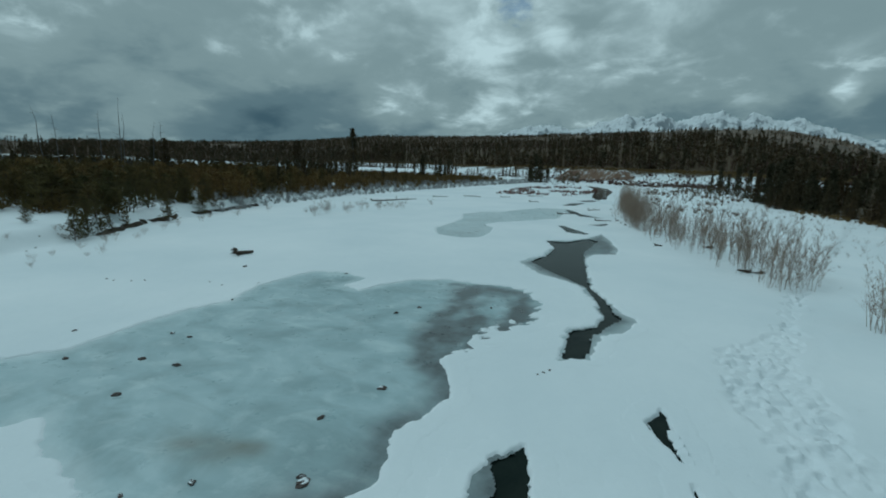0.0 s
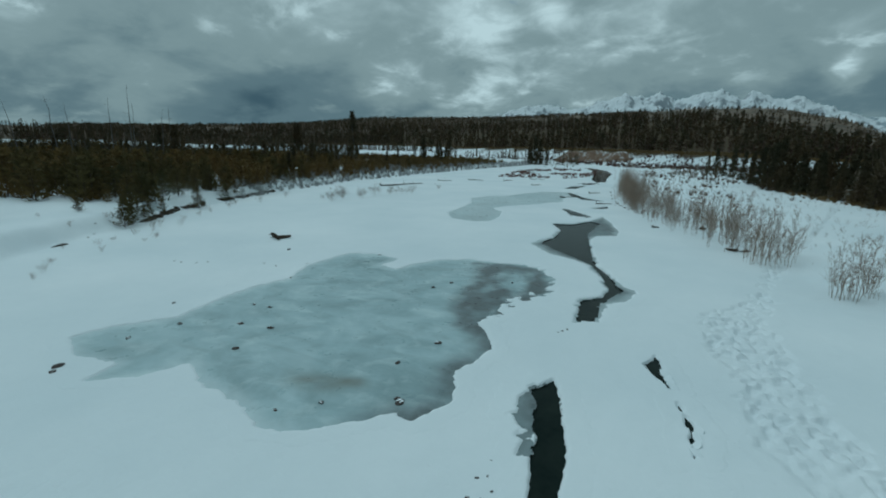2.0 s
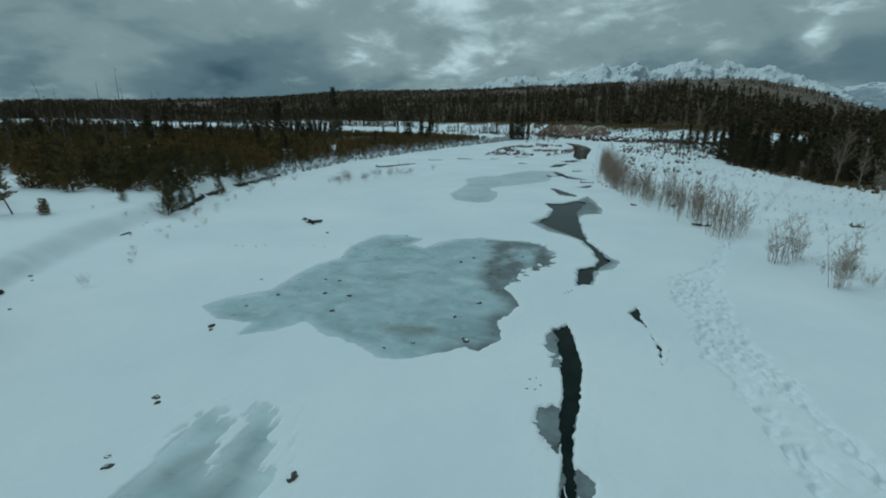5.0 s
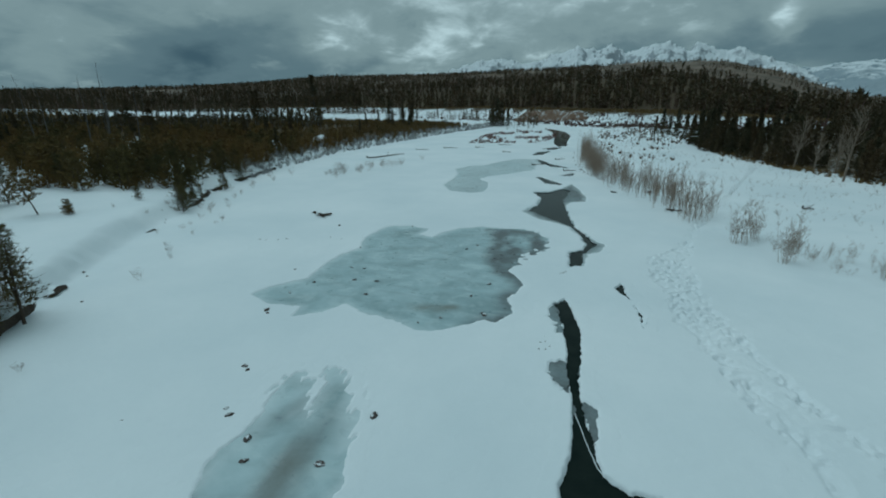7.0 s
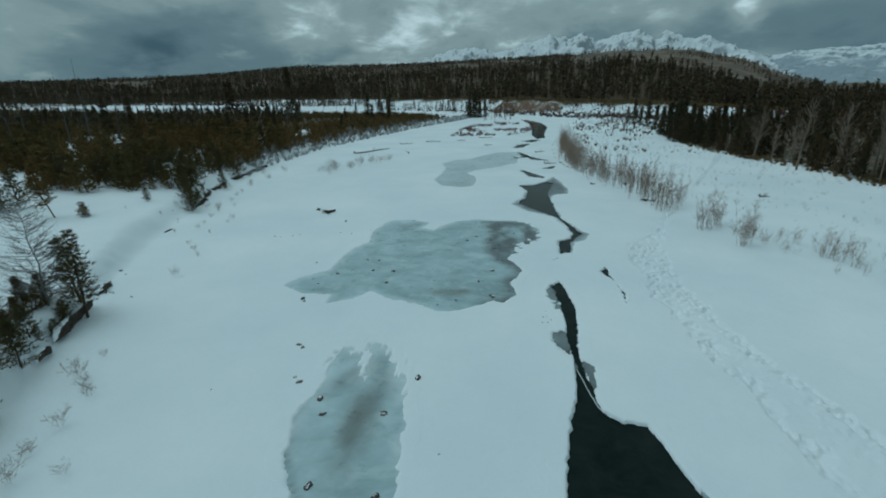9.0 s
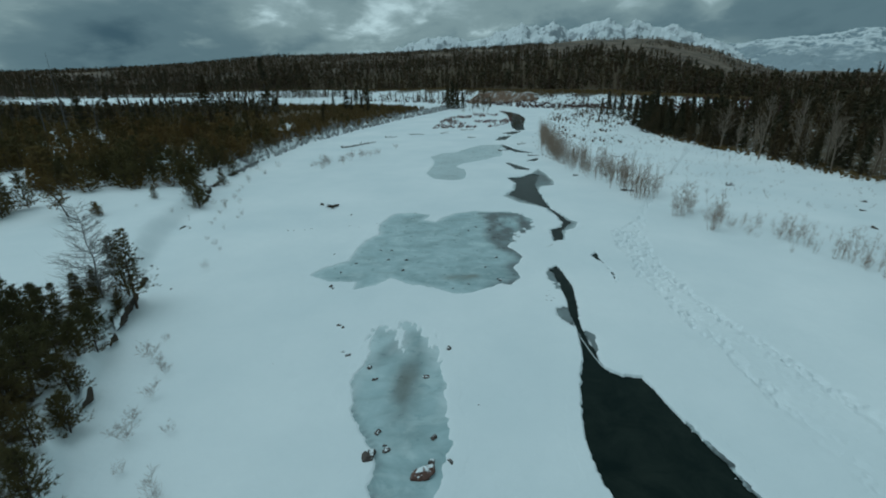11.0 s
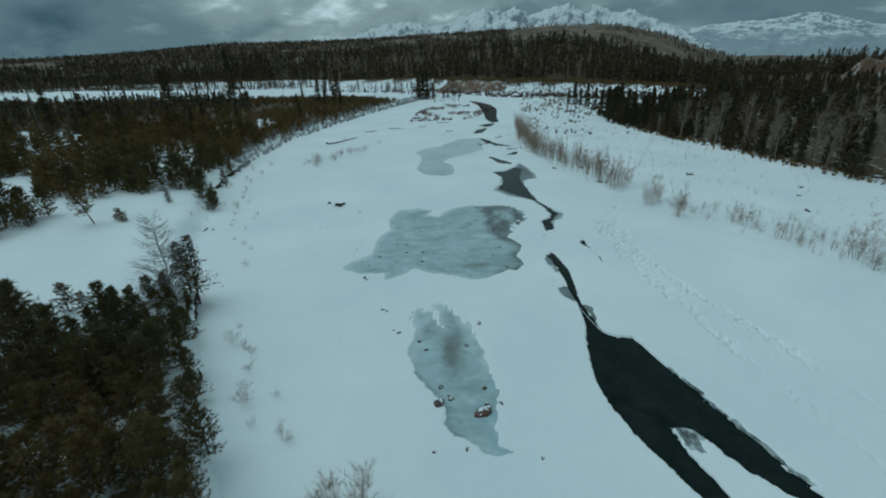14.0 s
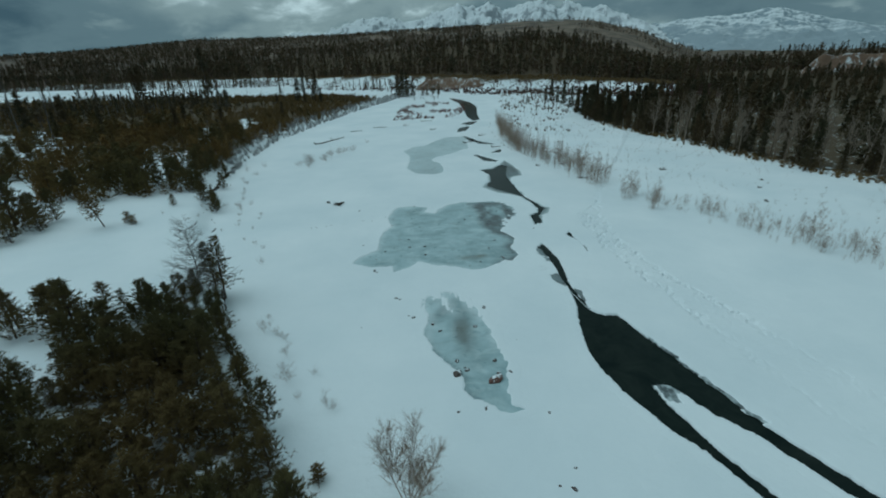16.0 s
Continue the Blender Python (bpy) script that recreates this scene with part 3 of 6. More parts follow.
def build_ground():
    xs, ys = graded(-60, 40, 0.38, (), 1.055), graded(-66, 64, 0.38, [(130, 0.9)], 1.055)
    X, Y = np.meshgrid(xs, ys)
    x, y = X.ravel(), Y.ravel()
    z, litter, earth, far, trod = terrain(x, y)
    z, _ = carve(x, y, z, 0.6)
    V = np.stack([x, y, z], 1)
    nx, ny = len(xs), len(ys)
    i = (np.arange(ny - 1)[:, None] * nx + np.arange(nx - 1)[None]).ravel()
    F = np.stack([i, i + 1, i + 1 + nx, i + nx], 1)
    ob = new("ground", mesh_from("ground", V, F, [SNOW], None, True, {"litter": litter, "earth": earth, "far": far, "trod": trod}))
    tagged(ob, "snow-covered river flat between low wooded banks", "ground", "", "structure")


def snow_rim(outlines, gap, label):
    """The crisp snow edge round sheets of ice or water."""
    P = np.concatenate([np.array(o) for o in outlines])
    lo, hi = P.min(0) - 2.2, P.max(0) + 2.2
    xs, ys = np.arange(lo[0], hi[0], gap), np.arange(lo[1], hi[1], gap)
    X, Y = np.meshgrid(xs, ys)
    d = np.maximum.reduce([depth_in(o, X, Y) for o in outlines])
    keep = (d > -2.0) & (d < 1.7)
    j, i = np.nonzero(keep[:-1, :-1] & keep[1:, :-1] & keep[:-1, 1:] & keep[1:, 1:])
    nx = len(xs)
    F = np.stack([j * nx + i, j * nx + i + 1, (j + 1) * nx + i + 1, (j + 1) * nx + i], 1)
    used, inv = np.unique(F, return_inverse=True)
    x, y = X.ravel()[used], Y.ravel()[used]
    z, litter, earth, far, trod = terrain(x, y)
    z, edge = carve(x, y, z, 0.0)
    z = z + 0.012 - 0.08 * step(1.2, 1.6, -edge)
    ob = new("snow_edge", mesh_from("snow_edge", np.stack([x, y, z], 1), inv.reshape(F.shape), [SNOW], None, True, {"litter": litter * 0, "earth": earth * 0, "far": far * 0, "trod": trod}))
    tagged(ob, label, "snow", "", "structure")


def trampled_snow(gap):
    """The churned snow where the herd has walked."""
    xs, ys = np.arange(8, 36, gap), np.arange(-57, 52, gap)
    X, Y = np.meshgrid(xs, ys)
    d = depth_near(TRAIL, X, Y, 8.0) + 0.8 * fbm(X / 1.5, Y / 1.5, 2, 51)
    keep = d > -1.0
    j, i = np.nonzero(keep[:-1, :-1] & keep[1:, :-1] & keep[:-1, 1:] & keep[1:, 1:])
    nx = len(xs)
    F = np.stack([j * nx + i, j * nx + i + 1, (j + 1) * nx + i + 1, (j + 1) * nx + i], 1)
    used, inv = np.unique(F, return_inverse=True)
    x, y, d = X.ravel()[used], Y.ravel()[used], d.ravel()[used]
    z, litter, earth, far, trod = terrain(x, y)
    z = z + 0.45 * trod + 0.006
    # busiest along both sides further down, everywhere where the herd bunches up
    busy = np.where(y > -6, 0.75, 0.15 + 0.8 * np.exp(-(((d - 0.9) / 0.8) ** 2)))
    busy = busy * (0.25 + 0.75 * step(-32, -19, y)) * step(-0.1, 0.7, d) * (0.55 + 0.6 * step(-0.3, 0.25, fbm(x / 2.6, y / 4.0, 3, 65)))
    bend = 0.25 * fbm(x / 0.8, y / 0.8, 2, 67)
    pits = step(0.50, 0.66, vnoise((x + bend) / 0.52, y / 0.66, 61)) + 0.7 * step(0.52, 0.70, vnoise(x / 0.33, (y + bend) / 0.38, 62))
    heaps = step(0.55, 0.75, vnoise(x / 0.4, y / 0.4, 63))
    z = z - np.clip(busy, 0, 1.2) * (0.30 * np.clip(pits, 0, 1.2) - 0.10 * heaps) - 0.02 * step(-0.1, 0.8, d)
    flat = np.zeros(len(x))
    ob = new("trail", mesh_from("trail", np.stack([x, y, z], 1), inv.reshape(F.shape), [SNOW], None, True, {"litter": flat, "earth": flat, "far": flat, "trod": flat}))
    tagged(ob, "trampled snow trail churned by many footprints", "trail", "", "structure")


def flat_sheet(name, outline, z, material, gap, reach, values=None, free=()):
    P = np.array(outline)
    lo, hi = P.min(0) - reach, P.max(0) + reach
    xs, ys = np.arange(lo[0], hi[0] + gap, gap), np.arange(lo[1], hi[1] + gap, gap)
    X, Y = np.meshgrid(xs, ys)
    d = depth_in(outline, X, Y)
    keep = d > -reach
    nx = len(xs)
    for other in free:
        keep &= depth_in(other, X, Y) + 0.3 * fbm(X / 1.1, Y / 1.1, 3, 87) < 0.0
    cell = (keep[:-1, :-1] & keep[1:, :-1] & keep[:-1, 1:] & keep[1:, 1:]) if free else (keep[:-1, :-1] | keep[1:, :-1] | keep[:-1, 1:] | keep[1:, 1:])
    j, i = np.nonzero(cell)
    F = np.stack([j * nx + i, j * nx + i + 1, (j + 1) * nx + i + 1, (j + 1) * nx + i], 1)
    used, inv = np.unique(F, return_inverse=True)
    V = np.stack([X.ravel()[used], Y.ravel()[used], np.full(len(used), z)], 1)
    vals = values(V[:, 0], V[:, 1]) if values else None
    return new(name, mesh_from(name, V, inv.reshape(F.shape), [material], None, True, vals))


WET_ZONE = [(-9.9, 9.6), (-11.0, 13.1), (-11.1, 15.4), (-10.5, 17.7), (-11.4, 20.7), (-13.2, 23.1), (-13.4, 26.0), (-9.9, 27.3), (-5.7, 26.3), (-3.5, 23.0), (-2.4, 18.0), (-4.0, 13.0), (-5.0, 10.0), (-5.6, 5.0), (-6.6, 4.4), (-8.0, 5.6), (-9.2, 7.4)]


def main_wet(x, y):
    d = depth_in(MAIN_ICE, x, y)
    zone = depth_in(WET_ZONE, x, y) + 1.3 * fbm(x / 2.2, y / 3.2, 3, 90)
    island = np.exp(-(((x + 7.3) / 1.5) ** 2 + ((y - 20.0) / 3.2) ** 2))
    lace = np.clip(0.95 + 1.0 * fbm(x / 1.5, y / 2.4, 4, 91) - 0.75 * island, 0, 1)
    rim = np.exp(-((d / 1.25) ** 2)) * step(-11, -7, x) * step(14, 8, y) * 0.95
    wet = np.maximum(step(-0.9, 1.0, zone) * lace, rim * np.clip(0.8 + 0.6 * fbm(x / 2.0, y / 2.0, 3, 92), 0, 1))
    silt = np.exp(-(((x + 13.5) / 1.9) ** 2 + ((y + 5.3) / 0.9) ** 2)) + 1.1 * np.exp(-(((x + 11.3) / 0.9) ** 2 + ((y + 4.4) / 0.7) ** 2))
    silt = silt * (0.75 + 0.9 * fbm(x / 1.2, y / 0.9, 4, 93))
    return {"wet": np.clip(wet, 0, 1), "silt": np.clip(silt * 0.8, 0, 1), "pale": 0.45 * step(1.2, -0.2, d) * step(-9, -14, x)}


def lower_wet(x, y):
    core = np.exp(-(((x + 14.7 + 0.16 * (y + 28)) / 1.1) ** 2 + ((y + 28.3) / 4.2) ** 2)) * (0.9 + 1.0 * fbm(x / 1.4, y / 2.4, 4, 95))
    arm = np.exp(-(((x + 17.2 - 0.35 * (y + 22.5)) / 0.9) ** 2 + ((y + 22.5) / 2.6) ** 2)) * 0.8 + 0.45 * np.exp(-(((x + 14.6) / 1.1) ** 2 + ((y + 22.8) / 2.4) ** 2))
    d = depth_in(LOWER_ICE, x, y)
    shore = 0.6 * np.exp(-np.abs(d) / 0.25) * step(-11, -14, x) * step(-26, -30, y)
    pale = 0.55 * step(1.9, -0.2, d) * np.clip(0.7 + 1.2 * fbm(x / 1.2, y / 3.0, 3, 96), 0, 1) * step(-33, -29, y)
    return {"wet": np.clip(core * 0.75 + arm * 0.7 + shore, 0, 0.85), "silt": np.clip(core * 0.45, 0, 1), "pale": pale}


def shelf_wet(x, y):
    """Thin dark ice that pales towards its snowy outer edge."""
    d = depth_in(SHELF_A, x, y) + 0.5 * fbm(x / 1.2, y / 1.8, 3, 100)
    edge = np.where(d > -2.0, step(1.5, -0.1, d), 0.15)
    return {"wet": np.clip(0.90 + 0.3 * fbm(x / 1.6, y / 2.2, 3, 97) - 0.3 * edge, 0, 1), "silt": np.zeros(len(x)), "pale": 0.40 * edge}


def frosted_shelf(x, y):
    """Shelf ice with drifted snow frozen on."""
    lace = fbm(x / 0.5, y / 0.8, 3, 94)
    return {"wet": np.clip(0.75 + 0.6 * lace, 0, 1), "silt": np.zeros(len(x)), "pale": np.clip(0.30 - 0.9 * lace, 0, 1)}


def upper_wet(x, y):
    return {"wet": np.clip(0.05 + 0.3 * fbm(x / 6, y / 12, 3, 99), 0, 1), "silt": np.zeros(len(x)), "pale": 0.42 + 0.2 * fbm(x / 8, y / 14, 3, 98)}


build_ground()
trampled_snow(0.125)
for lines, gap in (([MAIN_ICE], 0.14), ([LOWER_ICE], 0.14), ([CHANNEL, SHELF_B, SHELF_C, SHELF_D, SHELF_E, SHELF_F], 0.11), ([POOL_WATER, SHELF_A], 0.16), ([SPLIT_A, SPLIT_B], 0.1), ([UPPER_ICE], 0.3)):
    snow_rim(lines, gap, "crisp ragged snow edge beside ice or open water")
for n, (kind, line) in enumerate(ICES):
    how = {"main": main_wet, "lower": lower_wet, "upper": upper_wet, "shelf": shelf_wet, "frosted": frosted_shelf}[kind]
    ob = flat_sheet("ice", line, -0.06 - 0.004 * n, ICE, 0.09 if n > 3 else 0.2 if kind == "shelf" else 0.25 if kind == "main" else 0.4, 1.0 if n > 2 else 1.6, how, WATERS[:2] if n > 2 else ())
    words = {"main": "broad pool of blue-grey river ice with dark wet patches", "lower": "long pool of cloudy ice with a dark muddy core", "upper": "pale thin ice sheet on the snowy river", "shelf": "thin grey shelf ice beside open water", "frosted": "frosted shelf ice with drifted snow beside open water"}[kind]
    tagged(ob, words, "ice", "", "structure")
for line in WATERS:
    tagged(flat_sheet("water", line, -0.18, WATER, 0.8, 0.9), "dark still open water between snow edges", "water", "", "structure")


def cut_bank(points, low, high, seed, out_by=1.0, rise=0.0):
    """A ragged strip of bare earth below the snowy brow of the bank."""
    rng = np.random.default_rng(seed)
    P = np.array(points, float)
    seg = np.hypot(*np.diff(P, axis=0).T)
    n = int(seg.sum() / 0.35) + 2
    at = np.linspace(0, seg.sum(), n)
    run = np.r_[0, np.cumsum(seg)]
    x, y = np.interp(at, run, P[:, 0]), np.interp(at, run, P[:, 1])
    tx, ty = np.gradient(x), np.gradient(y)
    k = np.hypot(tx, ty)
    nx, ny = ty / k, -tx / k
    wave = 0.5 * fbm(at / 2.2, at * 0, 3, seed) + 0.25 * fbm(at / 0.7, at * 0, 2, seed + 3)
    taper = np.clip(np.minimum(at, at[-1] - at) / 1.6, 0, 1) ** 0.6
    g = terrain(x + nx * 1.2, y + ny * 1.2)[0]
    rows = []
    for out, f in ((0.95, -0.12), (0.85, 0.30), (0.72, 0.62), (0.66, 0.95), (0.25, 1.05), (-0.6, 0.85)):
        h = low + (high - low) * (0.75 + 0.5 * fbm(at / 1.9, at * 0 + f * 3, 3, seed + 7))
        o = out * out_by * taper + wave * out_by + 0.10 * rng.normal(size=n)
        rows.append(np.stack([x + nx * o, y + ny * o, g + rise + h * f * taper - 0.05], 1))
    V = np.concatenate(rows)
    i = (np.arange(len(rows) - 1)[:, None] * n + np.arange(n - 1)[None]).ravel()
    F = np.stack([i, i + 1, i + 1 + n, i + n], 1)
    which = np.repeat([0, 0, 0, 1, 1], n - 1)
    zero = {q: np.zeros(len(V)) for q in ("litter", "earth", "far", "trod")}
    ob = new("cut_bank", mesh_from("cut_bank", V, F, [EARTH, SNOW], which, False, zero))
    tagged(ob, "undercut bank of dark bare earth under a snowy brow", "bank", "", "structure")


EARTH = bark_material("bank_earth", (0.028, 0.024, 0.020), (0.105, 0.084, 0.066))
cut_bank([(-75.0, 26.2), (-78.4, 30.6), (-83.2, 38.5), (-86.4, 49.0)], 0.5, 0.95, 401, 1.9, 0.05)
cut_bank([(-87.4, 52.0), (-90.2, 62.5), (-94.4, 80.0)], 0.4, 0.8, 403, 1.7, 0.05)
cut_bank([(-46.6, -24.6), (-48.4, -21.8), (-51.4, -16.8)], 0.35, 0.95, 404, 0.5, 0.5)
cut_bank([(-53.4, -14.6), (-54.8, -11.4)], 0.3, 0.8, 405, 0.8, 0.15)
cut_bank([(-44.6, -27.6), (-46.2, -25.2)], 0.3, 0.8, 406, 0.5, 0.5)
cut_bank([(-39.2, -35.6), (-40.8, -33.0)], 0.5, 1.1, 409, 0.5, 0.4)
cut_bank([(-31.4, -46.4), (-32.8, -44.2)], 0.3, 1.0, 407)
cut_bank([(-66.0, 8.6), (-67.2, 10.8)], 0.2, 0.5, 408)


# ---- far mountains ----
def mountain(name, label, az0, az1, near, far, skyline, material, seed, rough, wave=330, grit=30):
    na, nr = 520, 60
    A = np.radians(np.linspace(az0, az1, na))
    R = np.linspace(near, far, nr)
    AA, RR = np.meshgrid(A, R)
    deg = np.degrees(AA)
    crest = 30 + 0.93 * far * np.tan(np.radians(table(skyline, deg)))
    u = np.clip((RR - near) / (0.93 * (far - near)), 0, 1)
    x, y = RR * np.sin(AA) - 5, RR * np.cos(AA) - 40
    bend = 130 * fbm(x / 420, y / 420, 2, seed + 5)
    ridges = 1 - 2 * np.abs(fbm((x + bend) / wave, (y - bend) / (1.6 * wave), 5, seed, 0.55))
    fine = fbm(x / 90, y / 140, 4, seed + 9)
    z = u**1.15 * crest + (ridges * 0.8 - 0.45 + fine * 0.16) * rough * (4 * u * (1.02 - u)) ** 0.8 + fine * grit * u + 0.87 * grit * np.abs(fbm(deg * 2.2, RR / 260, 4, seed + 13)) * u**3
    z = np.where(RR > near + 0.93 * (far - near), z * (1 - (RR - near - 0.93 * (far - near)) / (far - near) * 4), z)
    V = np.stack([x, y, z - 40 * (1 - u)], -1).reshape(-1, 3)
    i = (np.arange(nr - 1)[:, None] * na + np.arange(na - 1)[None]).ravel()
    F = np.stack([i, i + 1, i + 1 + na, i + na], 1)
    ob = new(name, mesh_from(name, V, F, [material], None, True))
    tagged(ob, label, "mountains", "", "structure")


# distance haze is put into both rock colours, lightened and blued to lower contrast
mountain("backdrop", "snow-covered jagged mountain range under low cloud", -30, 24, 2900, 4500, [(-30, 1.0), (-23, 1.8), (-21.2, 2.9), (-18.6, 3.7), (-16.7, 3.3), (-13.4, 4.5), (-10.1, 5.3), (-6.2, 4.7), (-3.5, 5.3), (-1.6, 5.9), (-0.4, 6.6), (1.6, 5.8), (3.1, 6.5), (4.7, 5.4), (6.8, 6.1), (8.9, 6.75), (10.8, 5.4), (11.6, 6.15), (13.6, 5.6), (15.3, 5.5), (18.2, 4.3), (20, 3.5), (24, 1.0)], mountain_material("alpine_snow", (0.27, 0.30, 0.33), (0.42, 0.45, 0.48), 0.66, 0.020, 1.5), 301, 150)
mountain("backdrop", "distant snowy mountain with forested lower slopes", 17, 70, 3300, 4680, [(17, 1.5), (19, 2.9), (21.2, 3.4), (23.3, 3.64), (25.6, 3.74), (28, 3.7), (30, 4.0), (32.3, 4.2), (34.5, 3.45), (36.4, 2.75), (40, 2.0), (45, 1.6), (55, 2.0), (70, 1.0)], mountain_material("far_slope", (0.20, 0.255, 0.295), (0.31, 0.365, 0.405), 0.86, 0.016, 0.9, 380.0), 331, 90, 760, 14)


# ---- trees: shapes ----
def prism(segs, sides=3):
    """Tapered rods from rows of (p0, p1, r0, r1)."""
    V, F = [], []
    for p0, p1, r0, r1 in segs:
        d = (p1 - p0) / (np.linalg.norm(p1 - p0) + 1e-9)
        a = np.cross(d, (0.31, 0.17, 0.93) if abs(d[2]) < 0.9 else (1, 0, 0))
        a /= np.linalg.norm(a)
        b = np.cross(d, a)
        k = len(V)
        for p, rr in ((p0, r0), (p1, r1)):
            for s in range(sides):
                t = 2 * np.pi * s / sides
                V.append(p + rr * (a * np.cos(t) + b * np.sin(t)))
        for s in range(sides):
            n = (s + 1) % sides
            F += [(k + s, k + n, k + sides + n), (k + s, k + sides + n, k + sides + s)]
    return np.array(V), np.array(F)


def tube(pts, radii, sides=5):
    """One connected tapered rod along points."""
    V, F = [], []
    for k, (p, r) in enumerate(zip(pts, radii)):
        d = pts[min(k + 1, len(pts) - 1)] - pts[max(k - 1, 0)]
        d = d / (np.linalg.norm(d) + 1e-9)
        a = np.cross(d, (0.31, 0.17, 0.93) if abs(d[2]) < 0.9 else (1, 0, 0))
        a /= np.linalg.norm(a)
        b = np.cross(d, a)
        for s in range(sides):
            t = 2 * np.pi * s / sides
            V.append(p + r * (a * np.cos(t) + b * np.sin(t)))
        if k:
            o = (k - 1) * sides
            for s in range(sides):
                n = (s + 1) % sides
                F += [(o + s, o + n, o + sides + n), (o + s, o + sides + n, o + sides + s)]
    return np.array(V), np.array(F)


def slips(segs):
    """Thin twigs, a sliver each."""
    V, F = [], []
    for n, (p0, p1, r0, r1) in enumerate(segs):
        d = p1 - p0
        a = np.cross(d, (math_sin(n * 2.4), math_cos(n * 2.4), 0.3))
        a *= r0 * 1.2 / (np.linalg.norm(a) + 1e-9)
        F.append((len(V), len(V) + 1, len(V) + 2))
        V += [p0 - a, p0 + a, p1]
    return np.array(V), np.array(F)


def joined(a, b):
    return np.concatenate([a[0], b[0]]), np.concatenate([a[1], b[1] + len(a[0])])


def whole(tree):
    return joined(tree[0][0], tree[1])


def conifer(seed, h, radius, whorls, per, tufts, blades, start=0.12, blade=0.34, droop=0.0, shape=0.85, open_=0.0, slim=0.15, along=0.9):
    """A conifer as (trunk V, F) and (crown V, F)."""
    rng = np.random.default_rng(seed)
    lean = rng.normal(0, 0.02, 2)
    at = lambda z: np.array([lean[0] * z, lean[1] * z, z])  # noqa: E731
    cuts = [0, h * 0.3, h * 0.65, h * 0.98]
    r0 = 0.016 * h + 0.02
    segs, stalk = [], tube([at(a) for a in cuts], [r0 * (1 - a / h * 0.9) for a in cuts], 6 if tufts > 2 else 3)
    V, F = [], []
    for w in range(whorls):
        f = start + (1 - start) * (w + rng.uniform(-0.3, 0.3)) / whorls
        f = min(max(f, 0.03), 0.99)
        z = f * h
        turn = rng.uniform(0, 6.28)
        for k in range(per):
            if rng.random() < open_:
                continue
            az = turn + 6.283 * k / per + rng.normal(0, 0.25)
            g = (1 - f) / (1 - start)
            L = radius * (0.12 + 0.88 * min(1.0, g) ** shape) * rng.uniform(0.5, 1.25)
            rise = rng.uniform(0.05, 0.5) - droop
            d = np.array([np.cos(az), np.sin(az), rise])
            p0, p1 = at(z), at(z) + d * L
            if tufts > 2 and h < 10:
                segs.append((p0, p1, 0.02, 0.006))
            for q in range(tufts):
                s = 0.3 + 0.75 * (q + rng.uniform(0.2, 1.0)) / tufts
                c = p0 + d * L * s + rng.normal(0, 0.05 * radius, 3)
                for _ in range(blades):
                    e = d / np.linalg.norm(d) * along + rng.normal(0, 0.5, 3) + (0, 0, 0.2)
                    e /= np.linalg.norm(e)
                    n = np.cross(e, rng.normal(0, 1, 3))
                    n /= np.linalg.norm(n) + 1e-6
                    l = blade * rng.uniform(0.6, 1.3)
                    j = len(V)
                    V += [c - n * l * slim - e * l * 0.3, c + n * l * slim - e * l * 0.3, c + e * l]
                    F.append((j, j + 1, j + 2))
    return joined(stalk, prism(segs, 3)) if segs else stalk, (np.array(V), np.array(F))


